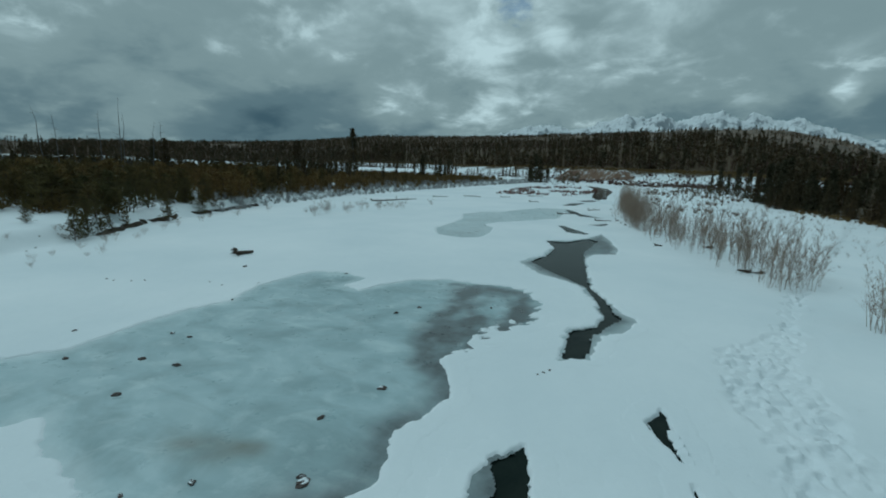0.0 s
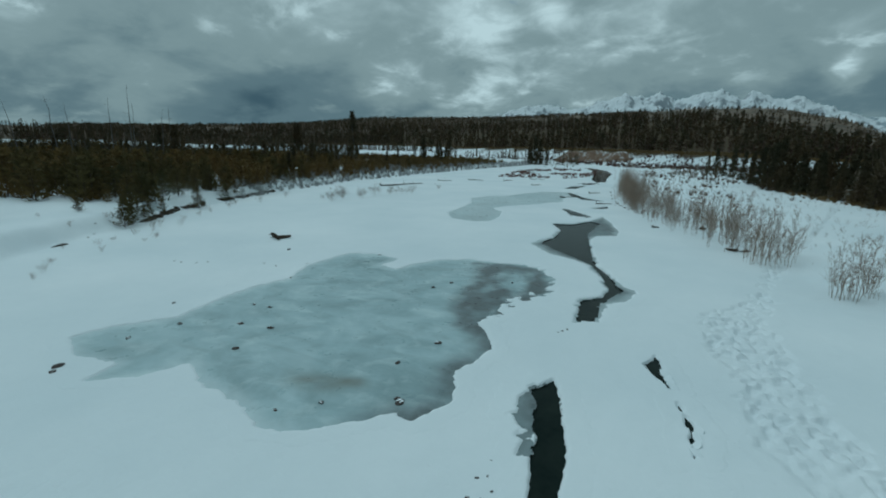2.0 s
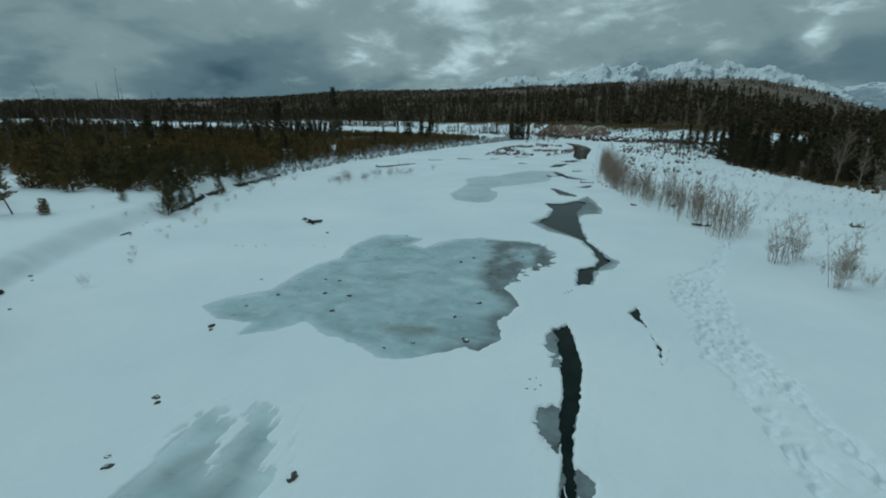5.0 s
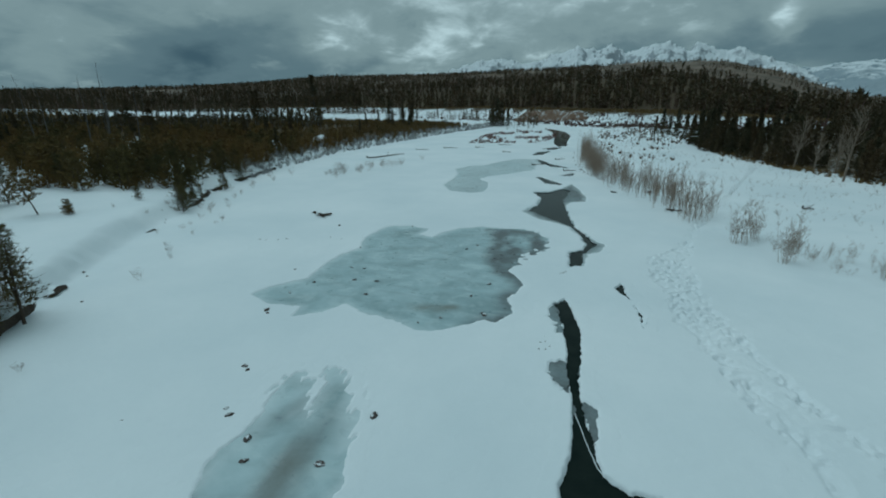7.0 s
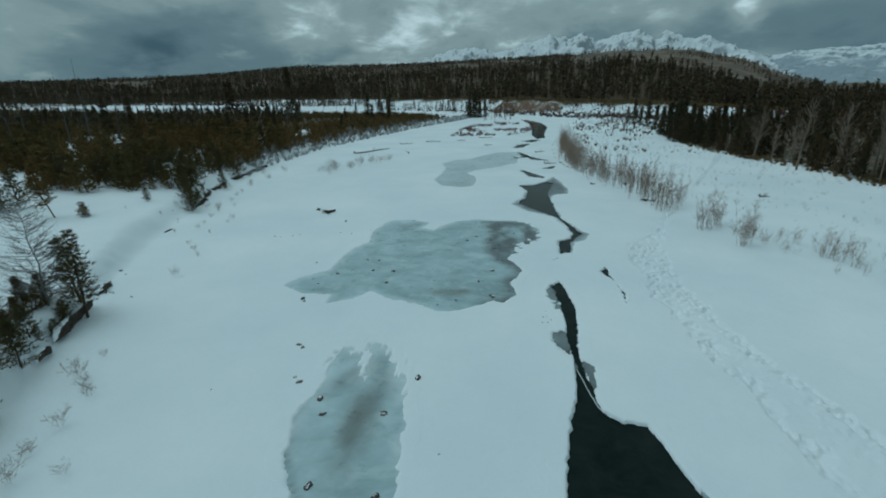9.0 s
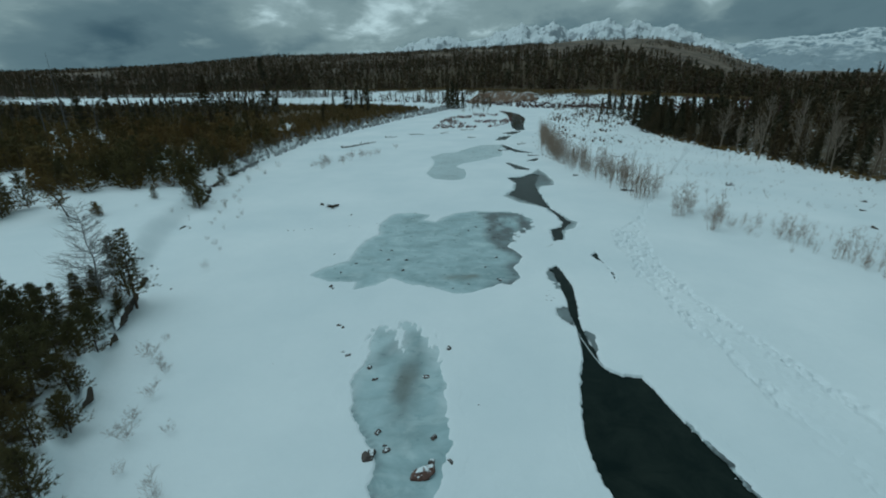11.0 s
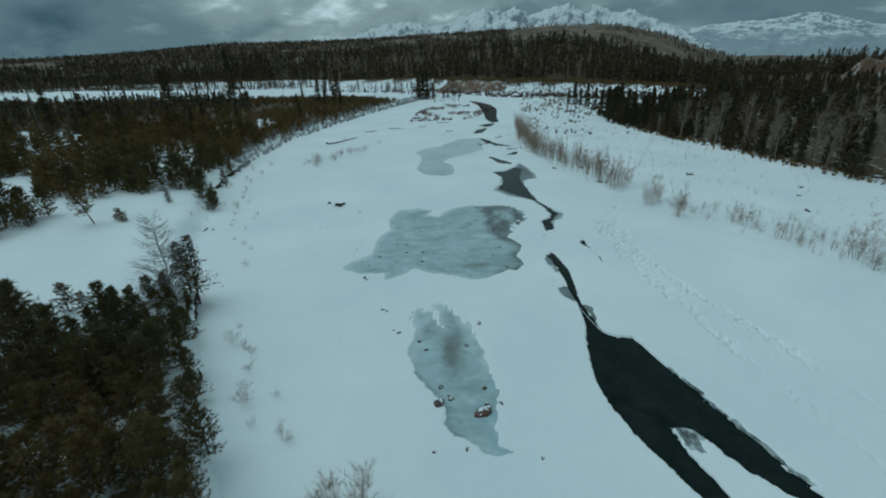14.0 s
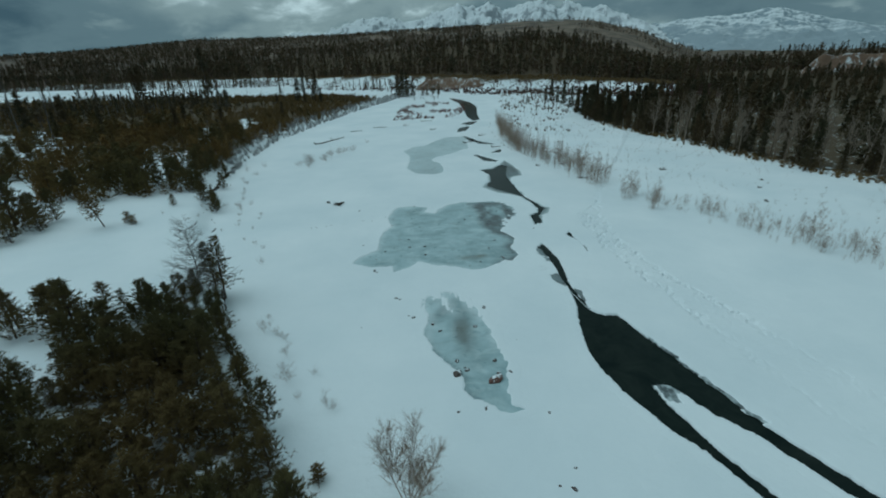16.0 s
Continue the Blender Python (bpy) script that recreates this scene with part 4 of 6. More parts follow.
def bare_tree(seed, h, spread, r0, limbs=16, twigs=5, stems=1, fork=2, upright=0.8, thin=0):
    """A leafless tree or bush as rods. thin: 1 for twigs as slivers, 2 for all of it."""
    rng = np.random.default_rng(seed)
    segs, fine, grown = [], [], []
    for s in range(stems):
        az = rng.uniform(0, 6.28)
        tilt = rng.uniform(0.02, 0.10) if stems == 1 else rng.uniform(0.05, 0.38) * spread
        hh = h * (1 if s == 0 else rng.uniform(0.55, 1.0))
        base = np.array([np.cos(az), np.sin(az), 0]) * (0 if stems == 1 else rng.uniform(0, 0.12) * h * spread)
        pts = [base]
        n = 5 if stems == 1 else 3
        for k in range(n):
            j = rng.normal(0, (0.035 if h < 4 or 7.7 < h < 13 else 0.011) if h < 13 else 0.008, 3) * hh
            j[2] = 0
            pts.append(base + np.array([np.cos(az) * tilt, np.sin(az) * tilt, 1]) * hh * (k + 1) / n + j * (k + 1) / n)
        rr = r0 * (1 if stems == 1 else rng.uniform(0.6, 1.0))
        if thin == 2:
            segs += [(pts[k], pts[k + 1], rr * (1 - k / n * 0.9), rr * (1 - (k + 1) / n * 0.9)) for k in range(n)]
        grown.append((pts, n, hh, rr))
    for pts, n, hh, rr in grown:
        for _ in range(limbs):
            f = rng.uniform(0.05 if limbs > 60 else 0.22, 0.97)
            k = min(int(f * n), n - 1)
            p = pts[k] + (pts[k + 1] - pts[k]) * (f * n - k)
            a = rng.uniform(0, 6.28)
            L = hh * 0.34 * spread * (1.15 - f) * rng.uniform(0.6, 1.3) + 0.05 * hh
            d = np.array([np.cos(a), np.sin(a), upright * rng.uniform(0.6, 1.8)])
            d /= np.linalg.norm(d)
            m = p + d * L * 0.5
            d2 = d + rng.normal(0, 0.18, 3) + (0, 0, 0.15)
            e = m + d2 / np.linalg.norm(d2) * L * 0.6
            rl = max(rr * 0.36 * (1 - f * 0.5), 0.008)
            segs += [(p, m, rl, rl * 0.7), (m, e, rl * 0.7, rl * 0.25)]
            for _ in range(twigs):
                q = m + (e - m) * rng.uniform(-0.6, 1.0)
                t = d + rng.normal(0, 0.55, 3) + (0, 0, 0.3)
                t /= np.linalg.norm(t)
                (fine if thin else segs).append((q, q + t * L * rng.uniform(0.25, 0.55) / max(1, fork * 0.5), max(rl * 0.45, 0.006), 0.004))
    if thin == 2:
        return slips(segs + fine)
    limb_rods = prism(segs, 3)
    stalks = [tube(pts, [rr * (1 - k / n * 0.9) for k in range(n + 1)], 6 if stems == 1 else 3) for pts, n, hh, rr in grown]
    return stalks, joined(limb_rods, slips(fine)) if fine else limb_rods


def brush_tuft(seed, h, spread, count, width):
    """A far bush as a fan of upright slivers."""
    rng = np.random.default_rng(seed)
    segs = []
    for _ in range(count):
        a, lean, base = rng.uniform(0, 6.28), rng.uniform(0.1, 1.0) * spread, rng.uniform(0, 0.35) * spread
        d = np.array([np.cos(a), np.sin(a), 0])
        p0 = d * base * h
        p1 = d * (base + lean * 0.6) * h + (0, 0, h * rng.uniform(0.45, 1.0))
        segs.append((p0, p1, width * rng.uniform(0.6, 1.3), 0.0))
    return slips(segs)


def tree_kind(name, label, category, group, trunk, crown, trunk_mat, crown_mat, crown_name="crown"):
    top = new(name)
    top.empty_display_size = 0.3
    part("trunk", mesh_from("trunk", *trunk, [trunk_mat], None, True), top)
    if crown is not None:
        part(crown_name, mesh_from(crown_name, *crown, [crown_mat]), top)
    return tagged(top, label, category, group)


def bush_kind(name, label, category, group, shape, material, low="trunk", high="crown"):
    top = new(name)
    top.empty_display_size = 0.3
    for stalk in shape[0]:
        part(low, mesh_from(low, *stalk, [material], None, True), top)
    part(high, mesh_from(high, *shape[1], [material], None, True), top)
    return tagged(top, label, category, group)


def setting(x, y, size, rng, sink=0.08, z=None):
    return Matrix.LocRotScale((x, y, (ground_at(x, y) if z is None else z) - sink), Euler((rng.normal(0, 0.025), rng.normal(0, 0.025), rng.uniform(0, 6.28))), (size, size, size * rng.uniform(0.92, 1.1)))


def plant(kinds, spots, rng, sink=0.08):
    """Sets the first of each kind and copies of them at (x, y, size)."""
    placed = set()
    for n, (x, y, s) in enumerate(spots):
        k = kinds[n % len(kinds)]
        m = setting(x, y, s, rng, sink)
        if k not in placed:
            k.matrix_basis = m
            placed.add(k)
        else:
            c = copy_thing(k, Matrix.Identity(4))
            c.matrix_basis = m
    return placed


def scatter(rng, box, want, inside, gap):
    """Random spots in a box where inside(x, y) holds, at least gap apart."""
    x0, y0, x1, y1 = box
    n = want * 14
    P = np.stack([rng.uniform(x0, x1, n), rng.uniform(y0, y1, n)], 1)
    P = P[inside(P[:, 0], P[:, 1])]
    taken, out = {}, []
    for x, y in P:
        c = (int(x // gap), int(y // gap))
        near = [q for i in (-1, 0, 1) for j in (-1, 0, 1) for q in taken.get((c[0] + i, c[1] + j), ())]
        if all((x - a) ** 2 + (y - b) ** 2 > gap * gap for a, b in near):
            taken.setdefault(c, []).append((x, y))
            out.append((x, y))
            if len(out) == want:
                break
    return out


def woods(name, label, category, shapes, spots, sizes, rng, mats, sink=0.3, level=None):
    """Many trees in one mesh. shapes: rows of (rods, crown)."""
    Vs, Fs, Ms, base = [], [], [], 0
    P = np.array(spots)
    Z = terrain(P[:, 0], P[:, 1])[0] if level is None else np.full(len(P), level)
    for n, ((x, y), z, s) in enumerate(zip(spots, Z, sizes)):
        c, sn = np.cos(a := rng.uniform(0, 6.28)), np.sin(a)
        tall = rng.uniform(0.85, 1.2)
        for k, shape in enumerate(shapes[rng.integers(len(shapes))]):
            if shape is None:
                continue
            v, f = shape
            Vs.append(np.stack([(v[:, 0] * c - v[:, 1] * sn) * s + x, (v[:, 0] * sn + v[:, 1] * c) * s + y, v[:, 2] * s * tall + z - sink], 1))
            Fs.append(f + base)
            Ms.append(np.full(len(f), k))
            base += len(v)
    ob = new(name, mesh_from(name, np.concatenate(Vs), np.concatenate(Fs), mats, np.concatenate(Ms)))
    return tagged(ob, label, category, "", "stuff")


RNG = np.random.default_rng(11)

# ---- far forest ----
def polar(x, y):
    cx, cy = x + 5.0, y + 40.0
    return np.hypot(cx, cy), np.degrees(np.arctan2(cx, cy))


def front_line(az):
    return table([(-45, 1000), (-30, 850), (-20, 790), (-9, 660), (0, 520), (12, 480), (25, 420), (40, 330), (60, 330)], az)


low_spruce = [conifer(500 + k, 21, 1.9, 9, 4, 1, 1, 0.10, 3.0, 0.35, 0.9, 0.0, 0.24, 0.35) for k in range(5)]
thin_bare = [(whole(bare_tree(520 + k, 18, 0.40, 0.26, 5, 0)), None) for k in range(4)]


def far_spots(want, seed, a0, a1, deep):
    r = np.random.default_rng(seed)
    az = r.uniform(a0, a1, want)
    d = r.uniform(0, 1, want) ** 1.5 * deep
    rr = np.where(az > 27, 640, front_line(az)) + np.where(az > -6, 48, 24) + d + 12 * fbm(az / 2.0, az * 0, 2, 7)
    t = np.radians(az)
    return [(float(a), float(b)) for a, b in zip(rr * np.sin(t) - 5, rr * np.cos(t) - 40)]


spots = far_spots(7200, 41, -76, 44, 400) + far_spots(2600, 42, -64, -26, 300)


def clearing(want, seed):
    r = np.random.default_rng(seed)
    az = np.where(r.random(want) < 0.6, r.uniform(-60, -24, want), r.uniform(-60, -4, want))
    rr = front_line(az) - r.uniform(0, 1, want) ** 0.7 * 190
    t = np.radians(az)
    return [(float(a), float(b)) for a, b in zip(rr * np.sin(t) - 5, rr * np.cos(t) - 40)]


woods("far_forest", "dense dark conifer forest behind the river flat", "forest", low_spruce * 2 + thin_bare, spots, [(0.45 + 0.75 * RNG.random() ** 1.6) * (1.0 if polar(x, y)[1] > -30 else 0.8) for x, y in spots], RNG, [RED_TWIG, SPRUCE], 1.0)
spots = clearing(2000, 43)
woods("scattered_trees", "scattered small conifers and bare trunks on a snowy clearing", "trees", low_spruce + thin_bare * 2, spots, 0.2 + 0.6 * RNG.random(len(spots)) ** 1.4, RNG, [RED_TWIG, SPRUCE], 0.5)
spots = scatter(RNG, (-60, 200, 240, 470), 330, lambda x, y: (depth_in(RIGHT_WOODS, x, y) < 3) & ((x < -34) & (y > 330) & (y < 440) | (x > 22)), 3.5)
woods("scattered_trees", "small dark conifers and brush round the river bend", "trees", low_spruce + thin_bare[:2], spots, RNG.uniform(0.06, 0.24, len(spots)), RNG, [TWIG, SPRUCE], 0.3)

slope_brush = [brush_tuft(540 + k, 2.4, 0.6, 16, 0.26) for k in range(4)]


def rim_spots(want, seed, a0, a1, inner, outer):
    r = np.random.default_rng(seed)
    az = r.uniform(a0, a1, want)
    rr = front_line(az) + r.uniform(inner, outer, want)
    t = np.radians(az)
    return [(float(a), float(b)) for a, b in zip(rr * np.sin(t) - 5, rr * np.cos(t) - 40)]


spots = rim_spots(4200, 45, -44, 26, -3, 48)
woods("dry_grass", "brown dry grass and brush along the forest front", "grass", [(b, None) for b in slope_brush], spots, RNG.uniform(0.4, 1.0, len(spots)), RNG, [DRY_GRASS], 0.1)
spots = rim_spots(2400, 47, -10, 30, -75, -4) + rim_spots(700, 48, -45, -8, -190, -8)
woods("slope_brush", "dark leafless brush dotted over a snowy slope", "brush", [(b, None) for b in slope_brush], spots, 0.35 + 1.0 * RNG.random(len(spots)) ** 1.5, RNG, [RED_TWIG], 0.1)
hill_tree = [conifer(550 + k, 15, 2.2, 5, 3, 1, 1, 0.05, 4.5, 0.3, 0.8, 0.0, 0.25) for k in range(4)]
hill_bare = [(tube([np.zeros(3), np.array([0.2, 0, 7.0]), np.array([0, 0.3, 13.0])], [1.1, 1.5, 0.1], 3), None) for k in range(2)]
r = np.random.default_rng(49)
az, rr = np.r_[r.uniform(-60, 27, 8000), r.uniform(-62, 2, 9000)], np.r_[960 + 1500 * r.random(8000), 1250 + 1150 * r.random(9000)]
keep = fbm(np.sin(np.radians(az)) * rr / 160, np.cos(np.radians(az)) * rr / 160, 3, 57) < np.where(az < -22, 0.4, 0.18)
spots = [(float(b * math_sin(a) - 5), float(b * math_cos(a) - 40)) for a, b in zip(np.radians(az[keep]), rr[keep])]
woods("hill_forest", "brown leafless and dark conifer woods on a far hill", "forest", hill_tree + hill_bare * 2, spots, RNG.uniform(0.5, 1.1, len(spots)), RNG, [TWIG, SPRUCE], 0.5)

# ---- scrub and woods ----
def back_belt(x, y):
    r, az = polar(x, y)
    return (az < -30.5) & (az > -80) & (r > 340) & (r < 500)


grey_poles = [(whole(bare_tree(530 + k, 15, 0.35, 0.2, 7, 0)), None) for k in range(3)]
spots = scatter(RNG, (-520, 40, -180, 420), 1000, back_belt, 5)
woods("mixed_trees", "dark conifers and grey dead trunks beyond the scrub", "trees", low_spruce + grey_poles, spots, RNG.uniform(0.35, 0.66, len(spots)), RNG, [DEAD_WOOD, SPRUCE], 0.5)


def near_scrub(x, y):
    hole = fbm(x / 22, y / 16, 3, 111)
    return (depth_in(SCRUB, x, y) > 1.5) & (snow_gap(x, y) < 0.5) & (hole < 0.06 + 0.0016 * (y - 35)) & (x > -300)


def deep_scrub(x, y):
    return (depth_in(SCRUB, x, y) > 3) & (snow_gap(x, y) < 0.5) & ((y > 125) | (x < -300)) & (fbm(x / 26, y / 18, 3, 113) < 0.20)


bush_pine = [conifer(600 + k, 5.2, 1.6, 12, 5, 2, 3, 0.04, 0.66, 0.0, 0.8, 0.1, 0.15) for k in range(6)]
rough_pine = [conifer(620 + k, 5.0, 1.8, 8, 4, 1, 4, 0.03, 1.15, 0.0, 0.75, 0.0, 0.17) for k in range(5)]
spots = scatter(RNG, (-300, -20, -76, 150), 1350, near_scrub, 2.1)
woods("young_pines", "dense thicket of young brownish pines on snow", "thicket", bush_pine, spots, 0.55 + 1.15 * RNG.random(len(spots)) ** 1.3, RNG, [PINE_BARK, NEEDLE])
spots = scatter(RNG, (-720, -40, -88, 400), 2300, deep_scrub, 3.6)
woods("young_pines", "wide belt of young pines behind the bank", "thicket", rough_pine, spots, [RNG.uniform(0.6, 1.3) * (1.0 if polar(x, y)[1] < -33 else 0.68) for x, y in spots], RNG, [PINE_BARK, NEEDLE])

willow = [joined(brush_tuft(640 + k, 2.4, 0.6, 30, 0.06), bare_tree(645 + k, 2.7, 1.3, 0.05, 4, 2, 6, thin=2)) for k in range(4)]
spots = scatter(RNG, (-160, 60, -70, 400), 600, lambda x, y: (np.abs(depth_in(LEFT_LAND, x, y) - 4) < 6) & (y > 62), 1.6)
woods("willow_brush", "grey leafless willow brush along the bank", "brush", [(w, None) for w in willow], spots, RNG.uniform(0.6, 1.3, len(spots)), RNG, [FROSTED])
gold = [brush_tuft(650 + k, 2.6, 0.6, 40, 0.12) for k in range(4)]
spots = scatter(RNG, (-260, 130, -84, 400), 1000, lambda x, y: (depth_in(SCRUB, x, y) > 1) & (depth_in(SCRUB, x, y) < 70) & (snow_gap(x, y) < 0.5), 2.2)
woods("willow_brush", "golden brown willow brush beside the pines", "brush", [(w, None) for w in gold], spots, RNG.uniform(0.8, 1.6, len(spots)), RNG, [DRY_GRASS])

# dead standing trunks
snags = [bare_tree(660 + k, 17, 0.16, 0.17, 9, 0, 1, 2, 0.1) for k in range(5)]
snag_kinds = [bush_kind("dead_tree", "grey dead standing trunk with broken branches", "dead tree", "dead trees", s, SNAG_WOOD) for s in snags]
spots = scatter(RNG, (-480, 110, -130, 400), 110, lambda x, y: depth_in(SCRUB, x, y) > 10, 9)
spots = [(x, y, RNG.uniform(0.5, 1.0)) for x, y in spots]
spots += [(-236.0, 88.0, 1.6), (-222.0, 95.0, 1.8), (-220.0, 99.0, 1.65), (-214.0, 112.0, 1.8), (-211.0, 119.0, 1.7), (-207.0, 116.0, 2.0), (-204.0, 128.0, 1.65), (-201.0, 131.0, 1.65), (-290.0, 428.0, 2.2)]
plant(snag_kinds, spots, RNG, 0.3)

# taller dark spruces rising out of the scrub
spruce_kinds = []
for k in range(3):
    t, c = conifer(680 + k, 14, 2.2, 18, 6, 3, 4, 0.06, 0.95, 0.3, 0.85, 0.05, 0.14, 0.5)
    spruce_kinds.append(tree_kind("spruce", "tall dark spruce above the pine scrub", "spruce tree", "spruces", t, c, PINE_BARK, SPRUCE))
spots = scatter(RNG, (-420, 90, -110, 420), 46, lambda x, y: depth_in(LEFT_LAND, x, y) > 14, 12)
spots = [(x, y, RNG.uniform(0.6, 1.1)) for x, y in spots]
spots += [(-292.0, 431.0, 3.5), (-241.5, 156.0, 1.6), (-343.0, 398.0, 2.5), (-352.0, 404.0, 2.2), (-198.0, 130.0, 1.35), (-79.0, 398.0, 1.7), (-73.0, 392.0, 1.9), (-69.0, 396.0, 1.6), (-76.0, 386.0, 1.4), (-64.0, 400.0, 1.2), (-158.0, 330.0, 1.5), (-170.0, 420.0, 1.9), (-200.0, 470.0, 1.5)]
plant(spruce_kinds, spots, RNG, 0.3)

# young pines one by one: the thicket on the bank and the edge of the scrub
pine_kinds = []
for k in range(7):
    t, c = conifer(700 + k, 5.1, 1.9, 15, 6, 5, 8, 0.05, 0.34, -0.08, 0.82, 0.15, 0.085, 0.6)
    pine_kinds.append(tree_kind("pine_tree", "young bushy pine with olive brown needles in snow", "pine tree", "young pines", t, c, PINE_BARK, NEAR_NEEDLE))
clear = [(-50.5, -33.5, 2.4), (-45.5, -35.5, 1.7), (-41.0, -41.5, 1.9), (-47.0, -46.0, 2.0), (-35.0, -50.0, 1.8), (-56.0, -40.0, 1.6), (-52.5, -46.5, 2.0), (-40.0, -52.0, 1.6)]


def thicket(x, y):
    ok = depth_in(THICKET, x, y) > 0.2
    for cx, cy, cr in clear:
        ok &= np.hypot(x - cx, y - cy) > cr
    return ok


spots = [(x, y, RNG.uniform(0.55, 1.2) * (0.5 if y > -27 else 0.78 if y > -34 else 1.0)) for x, y in scatter(RNG, (-66, -61, -24, -18), 256, thicket, 1.68)]
spots += [(-67.3, -32.6, 1.2), (-69.0, -30.5, 1.1), (-71.5, -33.5, 1.2), (-63.8, -31.4, 1.35), (-65.0, -29.3, 1.1), (-59.6, -32.6, 1.5), (-61.2, -31.0, 1.3), (-61.7, -25.4, 0.85), (-58.6, -26.2, 0.6), (-53.4, -29.0, 1.2), (-51.8, -27.0, 0.85), (-57.2, -23.5, 0.5)]
spots += [(-52.4, -20.6, 0.65), (-51.2, -22.2, 0.5), (-53.4, -21.8, 0.6), (-47.0, -26.0, 0.6), (-43.4, -31.2, 0.7), (-40.6, -34.8, 0.75), (-38.4, -37.6, 0.6), (-48.8, -21.8, 0.4)]
spots += [(-80.9, 20.7, 0.55), (-72.1, 22.2, 0.95), (-73.6, 24.4, 0.8), (-77.2, 30.0, 0.7), (-75.0, 27.6, 0.6), (-100.2, 10.8, 1.3), (-103.0, 8.0, 1.2), (-98.1, -1.7, 1.2), (-101.0, -4.0, 1.35), (-105.0, -6.0, 1.1), (-81.5, 44.0, 0.9), (-86.8, 56.0, 0.8), (-102.6, 4.2, 2.3), (-105.5, 7.0, 1.8), (-100.4, 7.2, 1.45), (-104.0, 0.5, 1.9), (-97.6, 4.0, 1.1), (-109.6, 27.4, 1.35), (-112.5, 29.0, 1.2), (-146.4, 56.8, 1.8), (-121.0, 33.0, 1.6), (-126.0, 37.0, 1.3), (-118.0, 36.0, 1.1)]
spots += [(-96.9, 33.3, 1.3), (-93.2, 34.6, 1.1), (-89.0, 33.9, 1.35), (-86.0, 35.6, 1.0), (-83.6, 33.4, 1.1), (-77.0, 26.8, 1.0), (-79.4, 29.6, 0.8), (-82.6, 34.6, 1.0), (-86.4, 39.8, 1.2), (-91.6, 39.6, 1.5), (-88.6, 45.0, 1.2), (-90.2, 51.0, 1.2), (-91.4, 56.0, 1.3), (-92.8, 62.0, 1.1), (-99.4, 42.5, 1.5), (-95.5, 47.0, 1.4), (-102.0, 37.0, 1.2)]
plant(pine_kinds, spots, RNG)
t, c = conifer(740, 1.9, 0.75, 8, 6, 4, 5, 0.03, 0.22, 0.0, 0.45)
bush = tree_kind("pine_tree", "small round pine bush at the foot of the bank", "pine tree", "young pines", t, c, PINE_BARK, NEEDLE)
plant([bush], [(-26.4, -49.5, 1.0), (-83.8, 9.6, 1.3), (-82.0, 8.6, 1.1)], RNG)

# two taller trees on the brow of the bank and a leaning one
t, c = conifer(750, 9.8, 2.4, 22, 6, 7, 7, 0.18, 0.30, 0.14, 0.82, 0.10, 0.1)
tall = tree_kind("pine_tree", "tall slender pine with bare lower trunk on the bank brow", "pine tree", "", t, c, PINE_BARK, NEEDLE)
plant([tall], [(-49.2, -19.2, 0.94), (-50.7, -18.2, 0.88)], RNG)
plant([bush_kind("larch", "leafless grey larch with many fine branches", "larch tree", "", bare_tree(760, 10.6, 0.75, 0.10, 150, 14, 1, 2, 0.3, thin=1), DEAD_WOOD)], [(-51.0, -21.2, 1.06)], RNG)
t, c = conifer(770, 7.6, 2.0, 16, 6, 4, 5, 0.34, 0.46, 0.15, 0.5, 0.05, 0.13)
leaning = tree_kind("pine_tree", "leaning pine with a long bare trunk", "pine tree", "", t, c, PINE_BARK, NEEDLE)
leaning.matrix_basis = Matrix.Translation((-86.8, 6.9, ground_at(-86.8, 6.9) - 0.1)) @ Euler((0.10, -0.20, 0.0)).to_matrix().to_4x4()

# leafless tree at the foot of the bank
plant([bush_kind("bare_tree", "leafless grey brown tree with fine upright twigs", "tree", "", bare_tree(783, 7.4, 1.15, 0.055, 52, 24, 6, 2, 1.5, thin=1), WILLOW)], [(-19.0, -51.1, 1.0)], RNG)

# bushes on the river flat
twiggy = [bush_kind("shrub", "small leafless shrub poking out of the snow", "shrub", "shrubs on the flat", bare_tree(790 + k, 1.6, 1.5, 0.006, 5, 7, 9, thin=1), PALE_TWIG, "stem", "crown") for k in range(4)]
spots = [(-39.6, -28.0, 1.3), (-38.0, -28.9, 0.9), (-36.5, -29.7, 0.8), (-35.2, -33.0, 1.1), (-33.4, -37.4, 1.5), (-30.8, -36.3, 0.7), (-31.2, -40.2, 0.7), (-28.2, -41.0, 1.0), (-27.4, -41.6, 0.8), (-48.8, -7.6, 0.9), (-53.8, 1.6, 0.8), (-51.5, -0.5, 0.6), (-57.0, 4.0, 0.6), (-60.0, 18.6, 0.9), (-68.4, 25.4, 1.1), (-66.6, 23.1, 1.2), (-65.0, 19.0, 0.8), (-62.0, 12.0, 0.7), (-72.0, 36.0, 0.9), (-58.0, 10.0, 0.6)]
